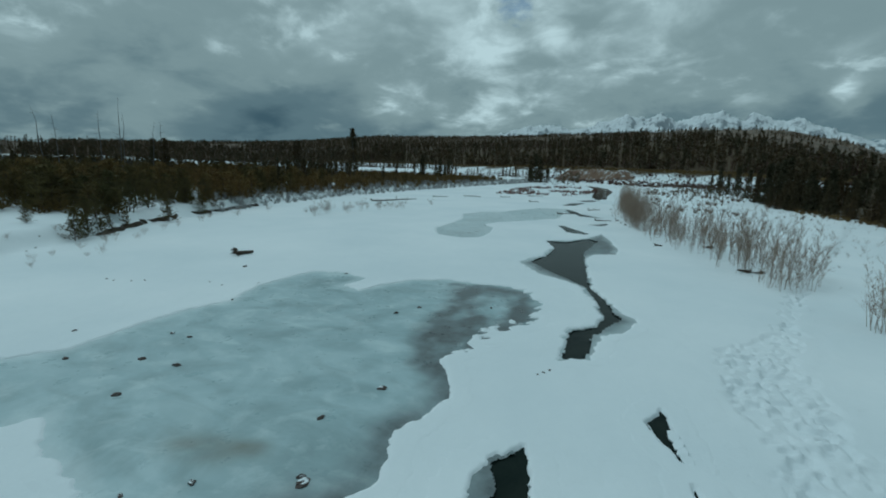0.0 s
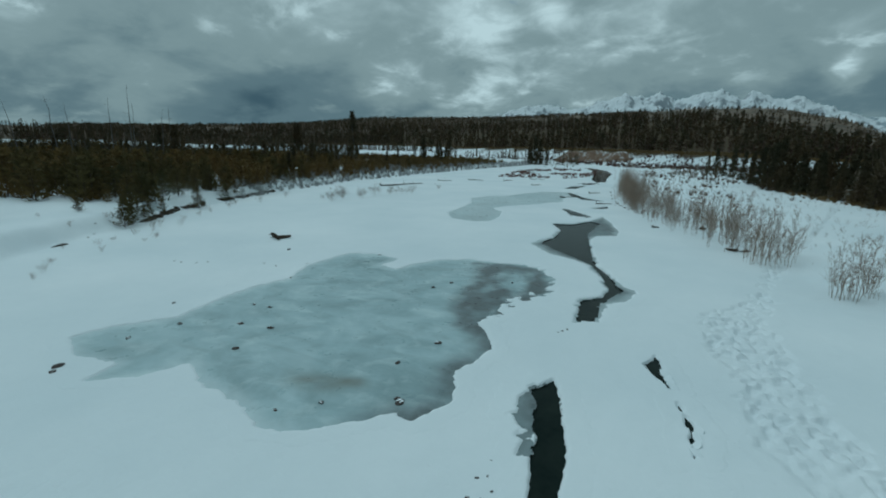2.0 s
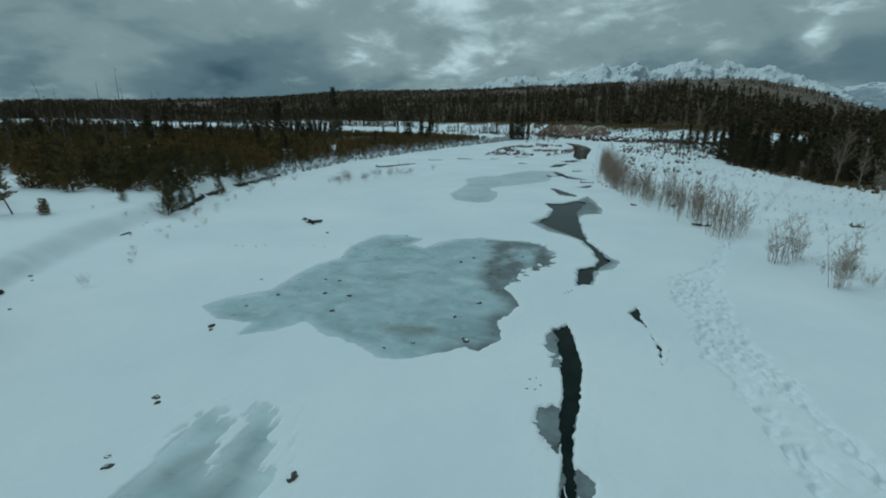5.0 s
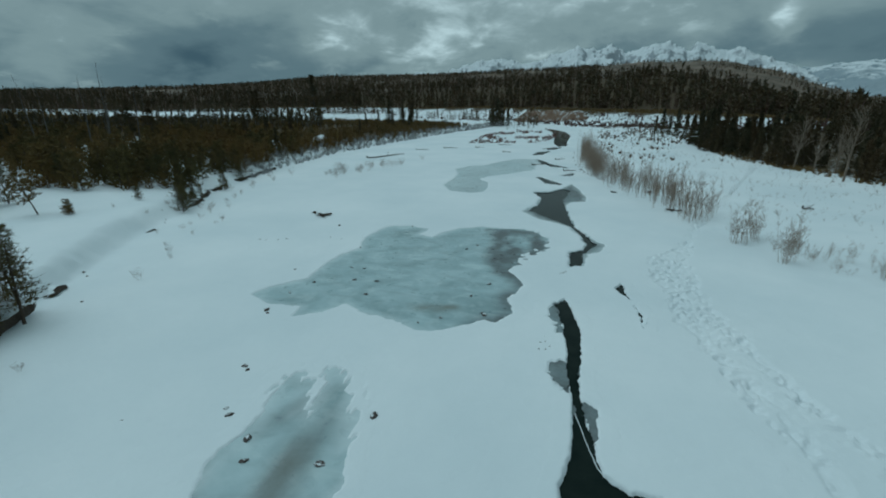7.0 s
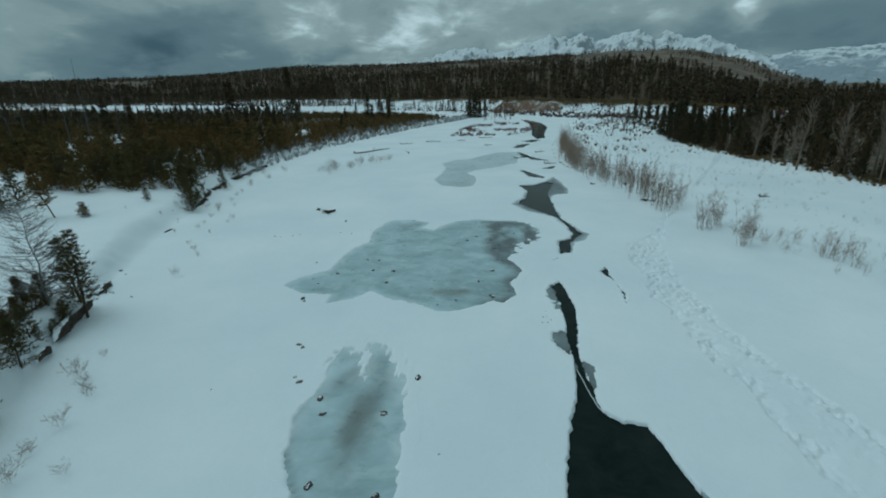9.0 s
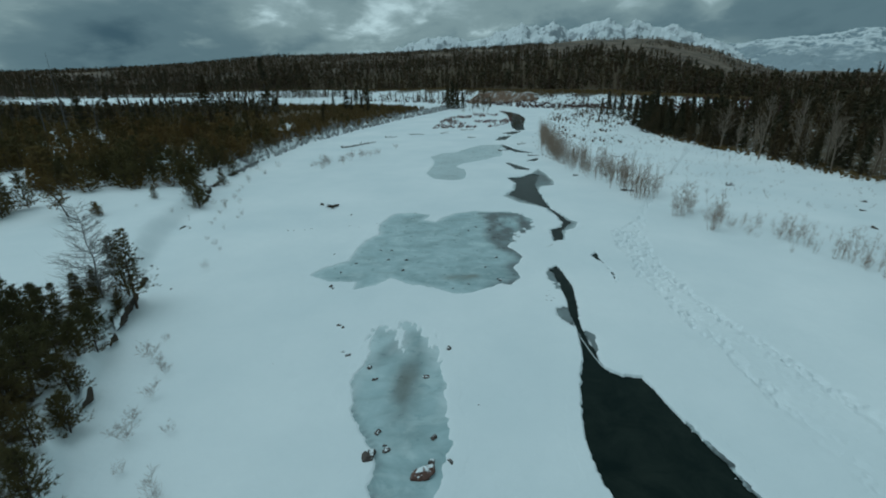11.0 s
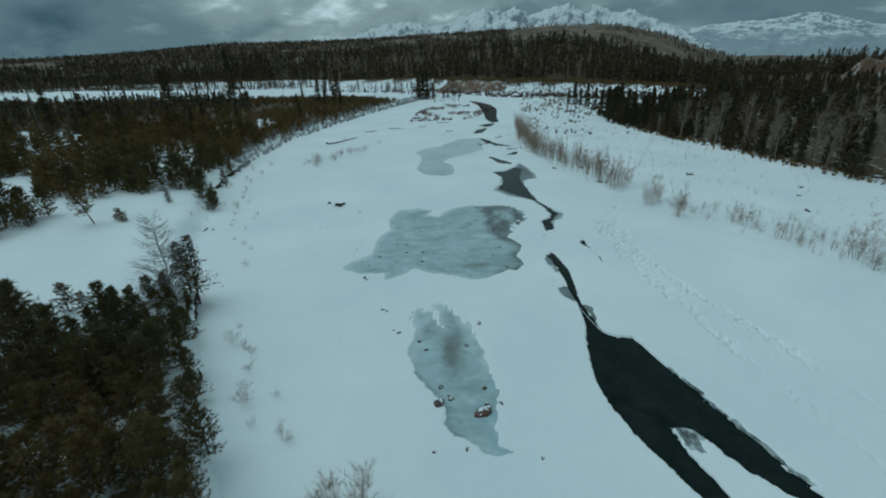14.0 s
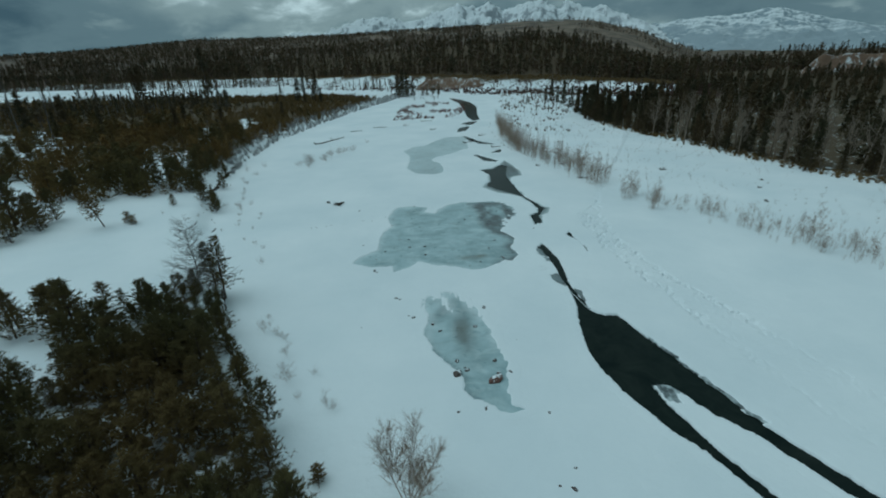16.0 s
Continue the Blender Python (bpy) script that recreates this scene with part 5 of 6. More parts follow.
# taller ones under the bank upstream
spots += [(-69.1, 73.2, 1.5), (-66.5, 76.8, 1.7), (-64.0, 80.0, 1.2), (-63.6, 90.0, 1.5), (-61.5, 92.5, 1.3), (-59.8, 93.2, 1.4), (-57.4, 96.0, 1.1), (-54.7, 114.7, 1.5), (-70.0, 72.0, 1.0), (-78.0, 58.0, 1.2), (-76.0, 47.0, 1.1)]
spots += [(-71.5, 14.1, 0.7), (-74.5, 21.2, 0.8), (-71.1, 25.4, 0.9), (-79.3, 14.3, 0.5), (-64.9, 68.7, 1.9), (-67.9, 77.2, 2.3), (-61.8, 77.7, 1.9), (-61.9, 84.0, 2.2), (-60.5, 91.9, 2.1), (-56.7, 97.9, 1.9), (-66.4, 72.0, 2.0), (-63.2, 80.6, 1.7), (-58.6, 95.0, 1.8), (-65.6, 74.4, 1.5), (-80.4, 70.0, 1.2), (-63.0, 14.6, 0.6), (-64.2, 9.0, 0.6), (-59.6, 16.7, 0.5), (-66.0, 27.4, 0.8), (-69.8, 31.0, 0.9), (-73.5, 40.0, 0.9), (-79.5, 52.0, 1.0), (-83.5, 64.0, 1.2), (-40.5, -25.0, 0.6), (-37.4, -29.2, 0.6), (-34.6, -35.4, 0.8)]
plant(twiggy, spots, RNG)

# saplings along the far side of the river
sap_kinds = [bush_kind("sapling", "slender leafless brown saplings growing in a clump", "sapling", "saplings by the river", bare_tree(810 + k, 4.6, 0.62, 0.014, 9, 13, 3, 2, 1.6, thin=1), WILLOW, "stem", "crown") for k in range(5)]
line = [(3.0, 140.0), (2.8, 120.0), (3.8, 100.0), (5.4, 90.0), (8.6, 80.0), (11.0, 71.5), (14.2, 65.0), (17.0, 56.5), (18.9, 46.0), (20.4, 39.8)]
spots, distant = [], []
for k, ((ax, ay), (bx, by)) in enumerate(zip(line, line[1:])):
    for q in range(30 if k < 5 else 27):
        f = RNG.random()
        x, y = ax + (bx - ax) * f + RNG.normal(1.4, 1.7), ay + (by - ay) * f + RNG.normal(0, 1.8)
        (spots if k > 3 else distant).append((x, y, RNG.uniform(0.55, 1.4) * (1.2 if k < 3 else 1.25)))
plant(sap_kinds, spots, RNG)
thin_saps = [bare_tree(816 + k, 4.6, 0.62, 0.02, 9, 10, 3, 2, 1.6, thin=2) for k in range(4)]
woods("sapling_hedge", "hazy belt of slender leafless saplings along the river", "saplings", [(t, None) for t in thin_saps], [p[:2] for p in distant], [p[2] for p in distant], RNG, [WILLOW], 0.08)
straight = [bush_kind("young_tree", "straight leafless young tree with short fine twigs", "tree", "young trees by the river", bare_tree(822 + k, 7.6, 0.40, 0.05, 30, 6, 1, 2, 1.5, thin=1), WILLOW) for k in range(3)]
spots = [(17.8, 55.5, 0.9), (19.5, 52.2, 1.0), (19.6, 42.7, 1.05), (18.8, 44.0, 0.85), (16.7, 65.3, 0.95), (15.2, 72.9, 0.8), (18.4, 68.1, 0.85), (20.6, 41.2, 0.95), (20.4, 46.2, 0.8), (17.0, 60.0, 0.8), (14.0, 77.0, 0.75), (18.6, 50.0, 0.75), (21.6, 43.4, 0.7), (16.0, 57.5, 0.7)]
plant(straight, spots, RNG)
clump_kinds = [bush_kind("willow_clump", "tall dense clump of brown leafless willow", "willow", "willow clumps", bare_tree(845 + k, 9.0, 0.6, 0.026, 6, 13, 8, 2, 1.5, thin=1), WILLOW, "stem", "crown") for k in range(3)]
spots = [(float(table([(78, 9.0), (90, 5.2), (100, 3.8), (118, 2.8), (180, 3.4)], y)) + abs(RNG.normal(0.6, 1.8)), y, RNG.uniform(0.7, 1.15)) for y in RNG.uniform(78, 170, 76)]
plant(clump_kinds, spots, RNG)
low_kinds = [bush_kind("sapling", "thin leafless sapling beside the herd trail", "sapling", "saplings on the terrace", bare_tree(830 + k, 4.4, 0.8, 0.024, 8, 12, 5, 2, 1.1, thin=1), WILLOW, "stem", "crown") for k in range(4)]
line = [(22.0, 30.0), (25.5, 24.0), (28.0, 20.5), (33.0, 15.0), (37.0, 10.0), (41.0, 4.0), (45.5, -3.0), (48.5, -10.0), (50.5, -22.0)]
spots = []
for (ax, ay), (bx, by) in zip(line, line[1:]):
    for q in range(7):
        f = RNG.random() * 0.9
        spots.append((ax + (bx - ax) * f + abs(RNG.normal(1.0, 4.2)), ay + (by - ay) * f + RNG.normal(0, 1.0), RNG.choice([0.3, 0.4, 0.5, 0.7]) * RNG.uniform(0.8, 1.15)))
spots += [(x, y, RNG.uniform(0.3, 0.6)) for x, y in scatter(RNG, (30, -26, 62, 24), 56, lambda x, y: np.abs(depth_in(RIGHT_LAND, x, y) - 5) < 6, 1.3)]
for x, y, s in ((23.2, 28.4, 1.3), (24.4, 28.1, 1.5), (25.6, 29.2, 1.4), (26.4, 30.0, 1.3), (26.5, 20.2, 1.6), (27.4, 20.9, 1.3), (29.3, 23.7, 1.0), (34.9, 14.8, 1.05), (35.7, 13.5, 0.95), (37.0, 11.8, 0.8), (38.5, 7.7, 1.1), (39.1, 6.4, 0.8), (39.9, 4.8, 0.75), (44.5, -1.0, 1.75), (45.0, -0.4, 1.2), (44.8, -4.1, 1.3), (45.4, -4.6, 0.9), (48.3, -4.9, 0.8), (49.0, -6.1, 0.9), (50.7, -7.3, 0.8)):
    spots += [(x + RNG.normal(0, 0.35), y + RNG.normal(0, 0.35), s * k) for k in (1.0, RNG.uniform(0.6, 0.9))]
plant(low_kinds, spots, RNG)


# dry tufts and low brush on the terrace
def terrace(x, y):
    return (depth_in(RIGHT_LAND, x, y) > 1.0) & (depth_in(RIGHT_WOODS, x, y) < 2) & (fbm(x / 12, y / 12, 2, 131) > -0.25)


tufts = [bare_tree(850 + k, 0.7, 1.8, 0.012, 2, 1, 6, thin=2) for k in range(4)]
spots = scatter(RNG, (8, -60, 110, 330), 2100, terrace, 0.9)
woods("dry_tufts", "dry weed stalks standing out of the snow", "weeds", [(t, None) for t in tufts], spots, 0.5 + 1.3 * RNG.random(len(spots)) ** 2, RNG, [TWIG], 0.05)
brush = [joined(brush_tuft(860 + k, 1.7, 0.7, 34, 0.06), bare_tree(865 + k, 1.7, 1.3, 0.04, 2, 2, 6, thin=2)) for k in range(4)]
spots = scatter(RNG, (5, 120, 95, 460), 280, lambda x, y: (depth_in(RIGHT_LAND, x, y) > 2) & (depth_in(RIGHT_WOODS, x, y) < 4) & (y > 130) & (fbm(x / 12, y / 18, 3, 133) > 0.08), 1.8)
spots += scatter(RNG, (14, 230, 260, 440), 620, lambda x, y: (depth_in(RIGHT_LAND, x, y) > 2) & (depth_in(RIGHT_WOODS, x, y) < 1) & (fbm(x / 16, y / 22, 3, 135) > -0.02), 1.8)
woods("low_brush", "dark low brush at the edge of the woods", "brush", [(b, None) for b in brush], spots, 0.4 + 0.9 * RNG.random(len(spots)) ** 1.4, RNG, [TWIG], 0.1)
spots = scatter(RNG, (50, -20, 130, 300), 900, lambda x, y: np.abs(depth_in(RIGHT_WOODS, x, y) - 0.5) < 3.2, 0.75)
woods("low_brush", "olive brown low brush at the foot of the conifers", "brush", [(b, None) for b in brush], spots, RNG.uniform(0.35, 1.0, len(spots)), RNG, [DRY_GRASS], 0.1)
spots = scatter(RNG, (-62, 190, -8, 330), 560, lambda x, y: (depth_in([(-56, 196), (-60, 270), (-46, 322), (-14, 306), (-12, 250), (-18, 206), (-34, 200)], x, y) > 0) & (fbm(x / 7, y / 22, 3, 137) > 0.02), 0.8)
woods("red_brush", "reddish brown willow brush on a gravel bar", "brush", [(b, None) for b in brush], spots, RNG.uniform(0.3, 0.95, len(spots)), RNG, [RED_WILLOW], 0.1)

# woods beyond the terrace
pale = [whole(bare_tree(870 + k, 15, 0.6, 0.14, 14, 2, 1, 2, 1.2)) for k in range(3)]
mid_spruce = [conifer(880 + k, 17, 2.8, 15, 5, 2, 2, 0.03, 1.8, 0.38, 0.85, 0.1, 0.2, 0.4) for k in range(5)]
spots = scatter(RNG, (52, -10, 420, 420), 1250, lambda x, y: depth_in(RIGHT_WOODS, x, y) > 9, 3.6)
woods("dark_forest", "dense dark conifers beyond the snowy terrace", "forest", mid_spruce * 4 + [(p, None) for p in pale], spots, [RNG.uniform(0.45, 0.92) * (1.0 if x < 170 else 0.72) for x, y in spots], RNG, [GREY_BARK, SPRUCE])
edge_kinds = []
for k in range(4):
    t, c = conifer(900 + k, 16, 2.5, 22, 6, 3, 4, 0.04, 1.05, 0.32, 0.85, 0.05, 0.14, 0.45)
    edge_kinds.append(tree_kind("conifer", "tall dark conifer at the edge of the woods", "conifer", "conifers at the wood edge", t, c, PINE_BARK, SPRUCE))
spots = scatter(RNG, (48, -10, 130, 310), 120, lambda x, y: np.abs(depth_in(RIGHT_WOODS, x, y) - 4) < 4.5, 3.4)
plant(edge_kinds, [(x, y, RNG.uniform(0.45, 0.95)) for x, y in spots] + [(51.7, 298.8, 0.75), (54.6, 288.4, 0.95), (57.1, 279.2, 0.8), (59.3, 266.3, 1.0), (58.3, 239.3, 0.9), (56.9, 216.4, 0.85), (54.0, 205.0, 0.9), (55.0, 196.0, 1.0), (55.5, 187.0, 1.05), (56.0, 178.0, 1.1), (55.0, 170.0, 0.95), (57.5, 201.0, 1.1), (58.5, 191.0, 1.15), (59.0, 182.0, 1.1), (56.5, 152.0, 1.0), (58.5, 158.0, 0.9), (55.0, 163.0, 0.85), (57.0, 170.0, 0.75), (60.0, 176.0, 0.8), (54.0, 158.0, 0.6)], RNG, 0.2)
cotton = [bush_kind("cottonwood", "tall leafless pale cottonwood before the dark conifers", "cottonwood", "cottonwoods", bare_tree(920 + k, 15.5, 0.95, 0.26, 40, 7, 1, 2, 1.3, thin=1), GREY_BARK) for k in range(4)]
spots = [(60.0, 127.4, 0.8), (58.9, 117.5, 0.9), (62.1, 113.9, 0.95), (68.5, 102.7, 0.9), (66.0, 92.0, 1.0), (69.1, 86.3, 1.05), (71.0, 82.0, 0.9), (75.9, 81.0, 1.0), (73.0, 71.0, 0.85), (79.0, 67.8, 1.05), (77.5, 60.0, 0.95), (80.1, 56.1, 1.1), (81.5, 52.0, 0.9), (80.8, 47.9, 1.05), (83.5, 45.0, 0.95), (86.1, 44.0, 1.1), (86.4, 36.5, 1.05), (88.5, 33.0, 0.9), (92.0, 28.0, 1.0), (97.0, 21.0, 1.05), (101.0, 16.0, 1.1), (64.0, 106.0, 0.9), (72.5, 77.0, 0.95), (78.4, 63.5, 0.9)]
plant(cotton, [(x + RNG.uniform(-0.5, 4.0), y, s * RNG.uniform(0.72, 1.12)) for x, y, s in spots], RNG, 0.2)
small = scatter(RNG, (38, 160, 90, 240), 30, lambda x, y: np.abs(depth_in(RIGHT_WOODS, x, y) + 4) < 5, 2.5)
plant(edge_kinds[1:2], [(x, y, RNG.uniform(0.25, 0.5)) for x, y in small], RNG, 0.1)


# ---- sandy bluff ----
def sand_material(name, bare):
    """bare: the share of the slope that shows sand between the snow."""
    k = Mat(name, 0.95, 0.1)
    band = k.noise(0.35, 6.0, 0.65, True, 0.4, (1.0, 1.0, 2.0))
    c = k.mix(band, (0.10, 0.064, 0.046), (0.235, 0.165, 0.118))
    k.color(k.mix(k.ramp(k.noise(0.16, 8.0, 0.75, True, 0.6, (1.0, 1.0, 0.35)), [(bare, (0, 0, 0)), (bare + 0.12, (1, 1, 1))]), c, (0.7, 0.74, 0.77)))
    return k.bump(k.noise(0.5, 6.0), 0.8, 1.0).m


def bluff(a, b, low, high, material, label, seed):
    n, rows = 90, 14
    V = []
    back = np.array([-(b[1] - a[1]), b[0] - a[0]]) / math.hypot(b[0] - a[0], b[1] - a[1])
    for j in range(rows):
        f = j / (rows - 1)
        for i in range(n):
            s = i / (n - 1)
            gully = 2.5 * float(fbm(s * 16, f * 1.5, 4, seed))
            top = high + 3.0 * float(fbm(s * 9, 0.0, 3, seed + 2))
            d = f * 16 + gully * (1 - f) + 180 * max(0, f - 0.85) + 10 * math_sin(s * 5)
            ends = min(1.0, 7 * min(s, 1 - s)) ** 0.6
            V.append((a[0] + (b[0] - a[0]) * s + back[0] * d, a[1] + (b[1] - a[1]) * s + back[1] * d, low + (top - low) * ends * min(1, f / 0.8) ** 0.8))
    i = (np.arange(rows - 1)[:, None] * n + np.arange(n - 1)[None]).ravel()
    F = np.stack([i, i + 1, i + 1 + n, i + n], 1)
    tagged(new("bluff", mesh_from("bluff", V, F, [material], None, True)), label, "bluff", "", "structure")


SAND, SNOWY_SAND = sand_material("sandy_bluff", 0.52), sand_material("snowy_bluff", 0.53)
bluff((-76, 490), (14, 458), -1, 13.0, SAND, "eroded sandy cutbank at the river bend", 141)
bluff((340, 446), (452, 366), 3, 28, SNOWY_SAND, "pale sandy slope patched with snow beyond the woods", 151)


spots = [(322 + 130 * f + 34 * g + 8, 458 - 92 * f + 48 * g + 14) for f, g in zip(RNG.random(150), RNG.random(150))]
woods("bluff_trees", "dark conifers along the top of a sandy slope", "trees", low_spruce + thin_bare[:1], spots, RNG.uniform(0.3, 0.62, len(spots)), RNG, [RED_TWIG, SPRUCE], 0.5, 29.0)


# ---- broken ice slabs beside the narrow openings ----
def ice_slab(seed):
    rng = np.random.default_rng(seed)
    bm = bmesh.new()
    ring = [bm.verts.new((math_cos(a) * rng.uniform(0.16, 0.3), math_sin(a) * rng.uniform(0.3, 0.5), 0)) for a in np.linspace(0, 6.28, 7)[:-1]]
    face = bm.faces.new(ring)
    up = bmesh.ops.extrude_face_region(bm, geom=[face])["geom"]
    bmesh.ops.translate(bm, vec=(0, 0, 0.09), verts=[v for v in up if isinstance(v, bmesh.types.BMVert)])
    bmesh.ops.recalc_face_normals(bm, faces=bm.faces)
    me = bpy.data.meshes.new("ice_slab")
    bm.to_mesh(me)
    bm.free()
    me.materials.append(SNOW)
    for q in ("litter", "earth", "far", "trod"):
        me.attributes.new(q, "FLOAT", "POINT")
    return tagged(new("ice_slab", me), "small tilted slab of snow-covered ice at the water's edge", "ice", "ice slabs")


for k, (x, y, a) in enumerate([(6.3, 4.4, 20), (6.5, 3.8, -15), (6.6, 3.2, 10), (6.7, 2.7, 35), (7.3, -2.2, 15), (7.25, -2.9, -20), (7.1, -3.6, 30), (7.45, -1.6, 0)]):
    ice_slab(980 + k).matrix_basis = Matrix.LocRotScale((x, y, -0.05), Euler((0.25, -0.35, radians(a))), (1, 1, 1))


def ice_lip(points, width, label):
    """A thin raised rim of refrozen ice along a water's edge."""
    P = np.array(points, float)
    run = np.r_[0, np.cumsum(np.hypot(*np.diff(P, axis=0).T))]
    at = np.linspace(0, run[-1], int(run[-1] / 0.12) + 2)
    x, y = np.interp(at, run, P[:, 0]), np.interp(at, run, P[:, 1])
    tx, ty = np.gradient(x), np.gradient(y)
    k = np.hypot(tx, ty)
    wave = 0.05 * fbm(at / 0.5, at * 0, 3, 171)
    w = width * np.clip(np.minimum(at, at[-1] - at) / 0.8, 0.05, 1) * (1 + 0.5 * fbm(at / 0.4, at * 0, 2, 173))
    rows = [np.stack([x - ty / k * (o * w + wave), y + tx / k * (o * w + wave), np.full(len(x), z)], 1) for o, z in ((-1, -0.2), (-0.8, -0.13), (0.6, -0.11), (1, -0.2))]
    V, n = np.concatenate(rows), len(x)
    i = (np.arange(3)[:, None] * n + np.arange(n - 1)[None]).ravel()
    F = np.stack([i, i + 1, i + 1 + n, i + n], 1)
    ob = new("ice_lip", mesh_from("ice_lip", V, F, [SNOW], None, True, {q: np.zeros(len(V)) for q in ("litter", "earth", "far", "trod")}))
    tagged(ob, label, "ice", "", "structure")


ice_lip([(0.75, -17.4), (1.15, -18.6), (1.45, -19.9), (1.85, -21.3), (2.25, -22.6), (2.95, -23.5), (4.1, -24.0)], 0.02, "thin white rim of ice along dark open water")
ice_lip([(5.2, 5.4), (5.45, 4.5), (5.9, 3.6), (6.35, 2.7)], 0.02, "thin white rim of ice along dark open water")


# ---- stones and driftwood ----
def stone_shape(seed, size, flat=0.6):
    rng = np.random.default_rng(seed)
    bm = bmesh.new()
    bmesh.ops.create_icosphere(bm, subdivisions=3, radius=1.0)
    off = Vector(rng.uniform(0, 40, 3))
    axes = Vector((rng.uniform(0.9, 1.4), rng.uniform(0.5, 0.9), flat))
    for v in bm.verts:
        d = 1 + 0.55 * noise.noise(v.co * 1.2 + off) + 0.30 * noise.noise(v.co * 2.7 + off)
        v.co = Vector([c * a for c, a in zip(v.co * d, axes)]) * size
        v.co.z = max(v.co.z, -0.3 * size)
    # a few broken faces
    for _ in range(7):
        n = Vector(rng.normal(0, 1, 3)).normalized()
        n.z = abs(n.z)
        reach = max(v.co.dot(n) for v in bm.verts) * rng.uniform(0.62, 0.85)
        for v in bm.verts:
            over = v.co.dot(n) - reach
            if over > 0:
                v.co -= n * over
    me = bpy.data.meshes.new("river_stone")
    bm.to_mesh(me)
    bm.free()
    me.materials.append(CAPPED if size > 0.6 else ROCK)
    return me


stones = [tagged(new("river_stone", stone_shape(950 + k, 0.36, 0.62)), "dark brown stone lying on the frozen river", "stone", "stones on the river") for k in range(7)]
rocks = [(-15.4, -36.2, 1.6), (-15.4, -33.8, 0.95), (-14.3, -35.4, 0.9), (-11.2, -33.7, 0.8), (-9.6, -35.8, 0.7), (-10.9, -36.0, 0.8), (-12.5, -41.2, 0.85), (-15.2, -41.7, 0.5), (-21.2, -24.7, 0.9), (-21.9, -24.2, 0.5), (-18.6, -26.2, 0.8), (-17.6, -27.8, 0.7), (-13.2, -26.8, 0.8), (-11.9, -22.2, 1.0), (-8.3, -29.8, 0.2), (-27.6, -27.1, 0.2), (-24.2, -19.5, 0.8), (-23.6, -19.9, 0.5), (-29.0, -10.4, 0.9), (-28.5, -10.9, 0.6), (-38.2, 21.4, 0.8), (-46.0, 10.7, 0.4), (-43.1, 11.3, 0.4), (-6.6, -41.8, 0.5), (-5.6, -48.0, 0.4), (-14.5, -35.0, 0.4), (-49.0, -14.0, 0.5), (-70.2, 16.4, 0.6), (-68.6, 14.6, 0.4), (-72.8, 18.2, 0.5), (-57.5, -7.6, 0.7), (-55.8, -8.4, 0.4)]
rocks += [(-29.5, -5.7, 0.6), (-28.5, -2.4, 0.5), (-33.1, 0.7, 0.5), (-24.3, -0.4, 0.7), (-21.6, -0.1, 0.8), (-21.2, -3.9, 0.7), (-26.6, 3.4, 0.5), (-24.9, 3.4, 0.5), (-29.3, 11.2, 0.5), (-31.4, 16.6, 0.5), (-26.0, 24.6, 0.6), (-14.2, 14.7, 0.7), (-13.1, 17.0, 0.7), (-8.7, 2.7, 0.7), (-10.0, -1.2, 0.6), (-7.7, -5.3, 0.8), (-8.0, -5.0, 0.5), (-11.7, -7.0, 0.5), (-13.5, -8.6, 0.4), (-44.9, 10.7, 0.35), (-42.2, 12.1, 0.35), (-36.1, 14.7, 0.35), (-34.0, 14.4, 0.35), (-7.2, 19.8, 0.4), (-1.7, -7.9, 0.3), (-2.0, -9.2, 0.32), (-1.5, -10.3, 0.26), (-2.05, -10.4, 0.24), (-1.6, -8.9, 0.22), (-1.2, -9.7, 0.2), (-6.1, -50.0, 0.7), (-7.2, -49.7, 0.35), (-0.6, 8.6, 0.35), (-0.9, 8.2, 0.25), (-0.3, 9.1, 0.3)]
# along the shore upstream
rocks += [(0.9, 172.0, 1.0), (-0.4, 157.8, 0.9), (-0.5, 138.1, 1.1), (0.0, 127.0, 0.9), (0.5, 116.7, 1.2), (1.4, 110.0, 0.9), (2.0, 104.0, 1.2), (3.0, 99.0, 1.0), (4.0, 95.0, 1.2), (4.8, 91.5, 0.9)]


def lay(kinds, spots, rng):
    for n, (x, y, s) in enumerate(spots):
        z = -0.04 if any(float(depth_in(l, np.array([x]), np.array([y]))[0]) > 0 for l in (MAIN_ICE, LOWER_ICE)) else ground_at(x, y)
        m = Matrix.LocRotScale((x, y, z), Euler((0, 0, rng.uniform(0, 6.28))), (s, s, s * rng.uniform(0.7, 1.1)))
        k = kinds[n % len(kinds)]
        if n < len(kinds):
            k.matrix_basis = m
        else:
            copy_thing(k, Matrix.Identity(4)).matrix_basis = m


lay(stones, rocks, RNG)
boulder = tagged(new("boulder", stone_shape(971, 0.78, 0.7)), "large reddish brown boulder capped with snow in the ice", "boulder")
boulder.matrix_basis = pose(-11.3, -37.0, 0.0, 0, 0, 30)


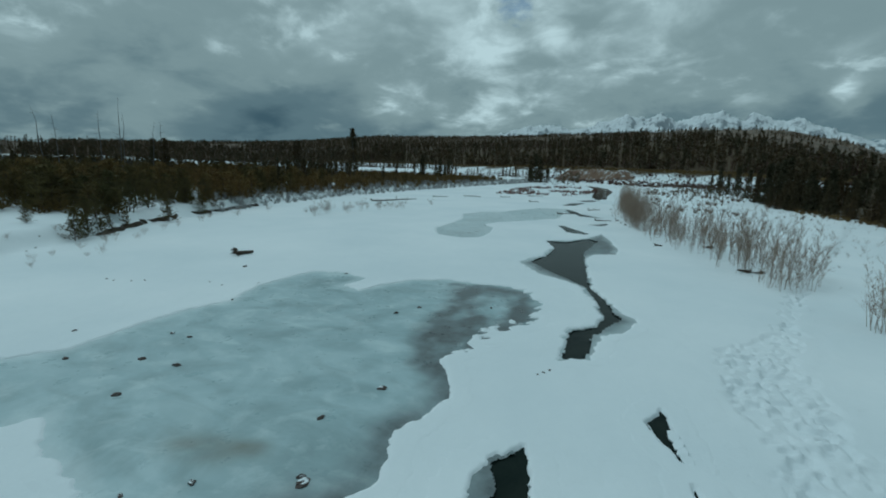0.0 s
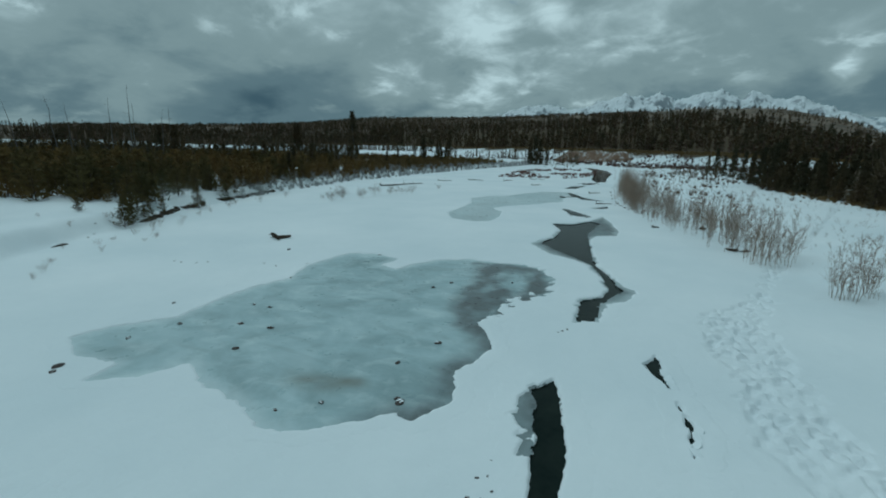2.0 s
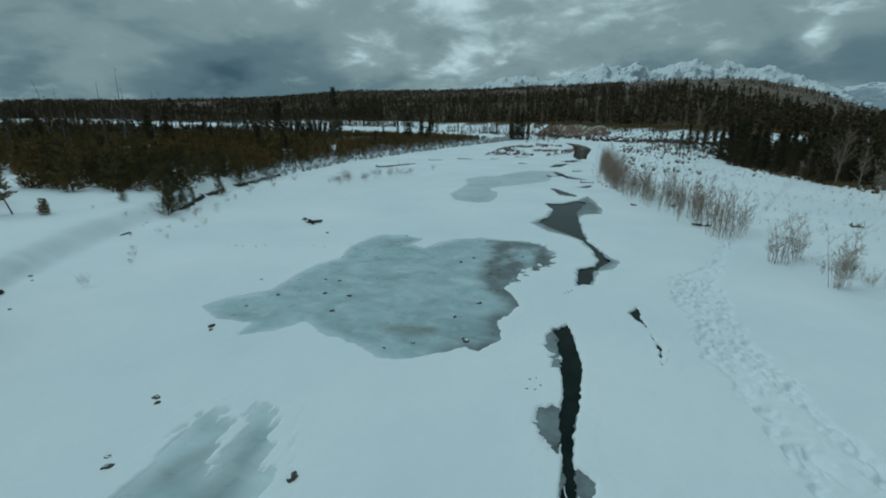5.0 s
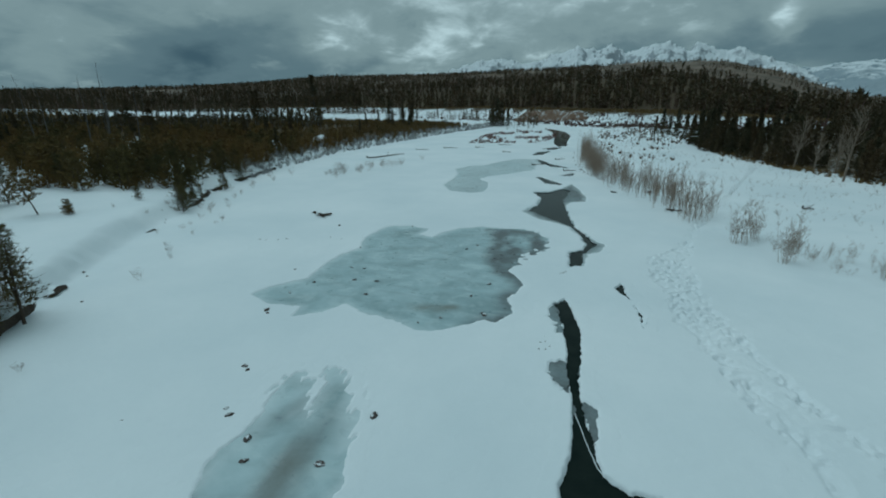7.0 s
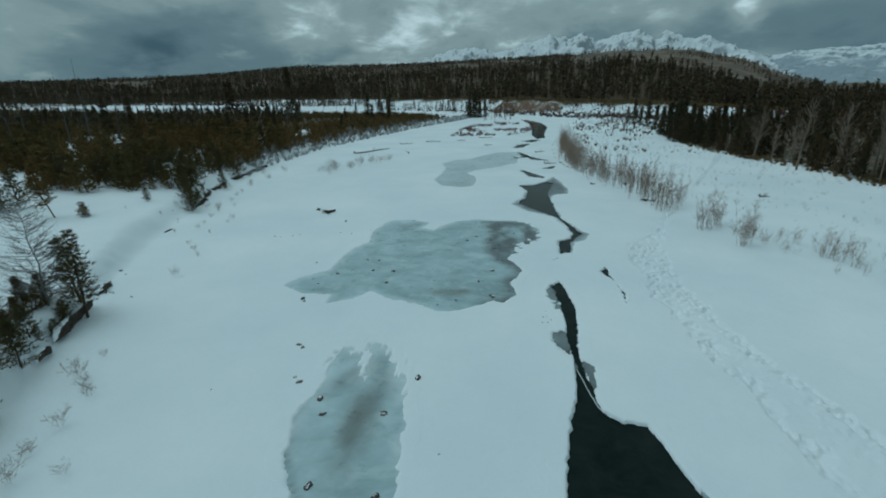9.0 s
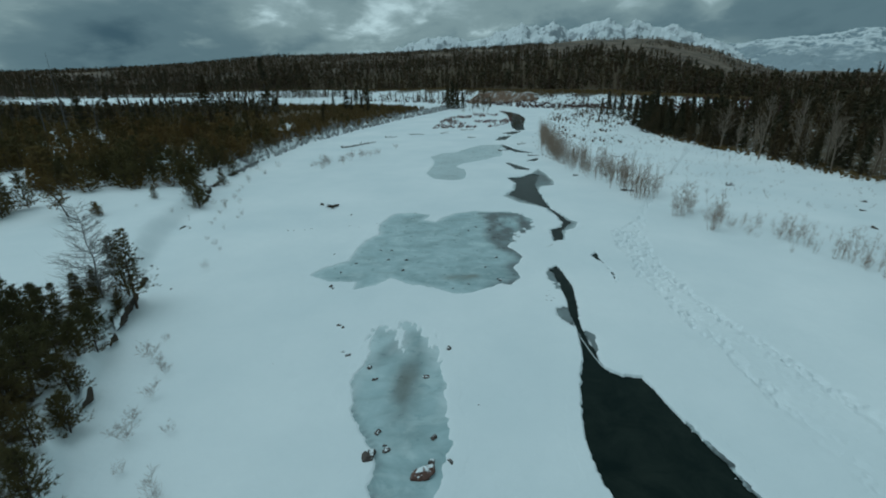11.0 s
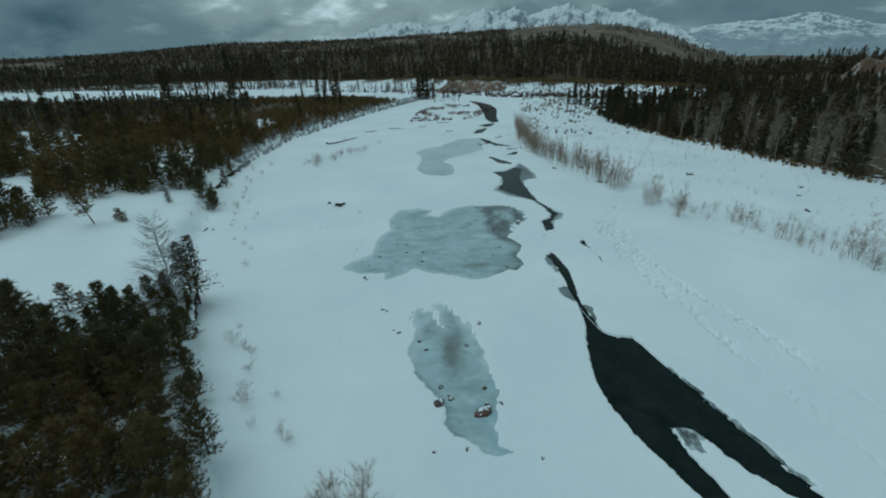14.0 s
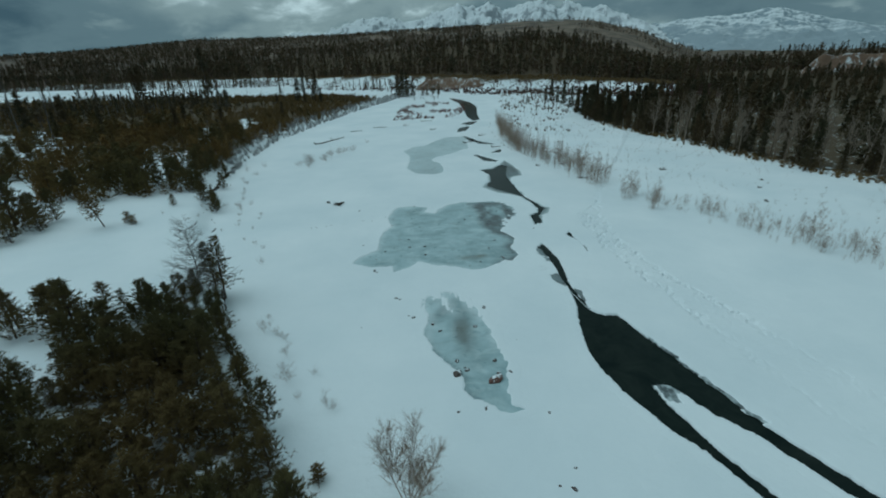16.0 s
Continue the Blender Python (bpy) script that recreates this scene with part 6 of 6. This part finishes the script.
def log_at(x, y, turn, length, r, stubs, seed, label):
    rng = np.random.default_rng(seed)
    top = tagged(new("driftwood_log"), label, "log", "driftwood")
    pts = [np.array([length * k / 8, rng.normal(0, 0.02) * length, r * 0.7 + rng.normal(0, 0.1) * r]) for k in range(9)]
    part("trunk", mesh_from("trunk", *tube(pts, [r * (1 - 0.08 * k) for k in range(9)], 8), [DEAD_WOOD], None, True), top)
    for _ in range(stubs):
        k = rng.integers(2, 8)
        d = np.array([rng.uniform(-0.2, 0.8), rng.normal(0, 0.8), rng.uniform(0.2, 1.0)])
        part("branch", mesh_from("branch", *prism([(pts[k], pts[k] + d * r * rng.uniform(3, 7), r * 0.25, r * 0.06)], 5), [DEAD_WOOD], None, True), top)
    for k in range(7):
        a = k * 0.9 + rng.uniform(0, 0.4)
        e = pts[0] + np.array([-0.5, np.cos(a) * 1.3, abs(np.sin(a)) * 1.6]) * r * rng.uniform(1.2, 2.6)
        part("root", mesh_from("root", *prism([(pts[0], e, r * 0.5, r * 0.12)], 5), [DEAD_WOOD], None, True), top)
    top.matrix_basis = pose(x, y, ground_at(x, y) - 0.05, 0, 0, turn)


log_at(-76.7, 114.9, 66, 20, 0.30, 12, 1001, "long weathered fallen trunk with upturned roots on snow")
for k, (x, y, a, l) in enumerate([(-70, 152, 38, 6), (-61, 165, 16, 7), (-46, 170, 50, 5), (-38, 188, 26, 7), (-30, 152, 42, 4), (-14, 112, 30, 5), (-7, 130, 50, 5), (-3, 100, 25, 4)]):
    log_at(x, y, a, l, 0.2, 4, 1010 + k, "weathered driftwood log half buried in snow")


def root_wad(x, y, turn, size, seed):
    """A torn-out stump: a short butt and a fan of broken roots."""
    rng = np.random.default_rng(seed)
    top = tagged(new("root_wad"), "dark torn-out root wad lying on the snow", "root wad", "driftwood")
    pts = [np.array([size * 0.34 * k, 0.04 * size * rng.normal(), size * 0.2]) for k in range(5)]
    part("trunk", mesh_from("trunk", *tube(pts, [size * (0.2 - 0.02 * k) for k in range(5)], 8), [PINE_BARK], None, True), top)
    for k in range(13):
        a, out = 3.14 * k / 12 + rng.normal(0, 0.1), size * rng.uniform(0.4, 0.8)
        mid = np.array([-0.1 * size, np.cos(a) * out * 0.5, 0.15 * size + np.sin(a) * out * 0.5])
        end = np.array([rng.uniform(-0.5, 0.3) * size, np.cos(a) * out * 1.3, 0.1 * size + np.sin(a) * out * 0.8])
        part("root", mesh_from("root", *tube([pts[0], mid, end], [size * 0.12, size * 0.08, size * 0.02], 5), [PINE_BARK], None, True), top)
    top.matrix_basis = pose(x, y, ground_at(x, y) - 0.05, 0, 0, turn)


root_wad(-44.4, 26.2, 60, 1.5, 1030)
root_wad(-47.4, 28.6, -50, 0.8, 1031)
log_at(42.0, 53.5, 10, 2.0, 0.22, 5, 1032, "dark uprooted stump with spread roots on the terrace")
for k, (x, y, l) in enumerate([(8.8, 66.2, 0.8), (16.7, 64.6, 0.9), (18.7, 48.3, 1.0), (19.9, 47.8, 0.7), (52.0, 22.0, 0.7), (57.0, 33.0, 0.6), (62.0, 40.0, 0.7)]):
    root_wad(x, y, 70 * k, l, 1040 + k)
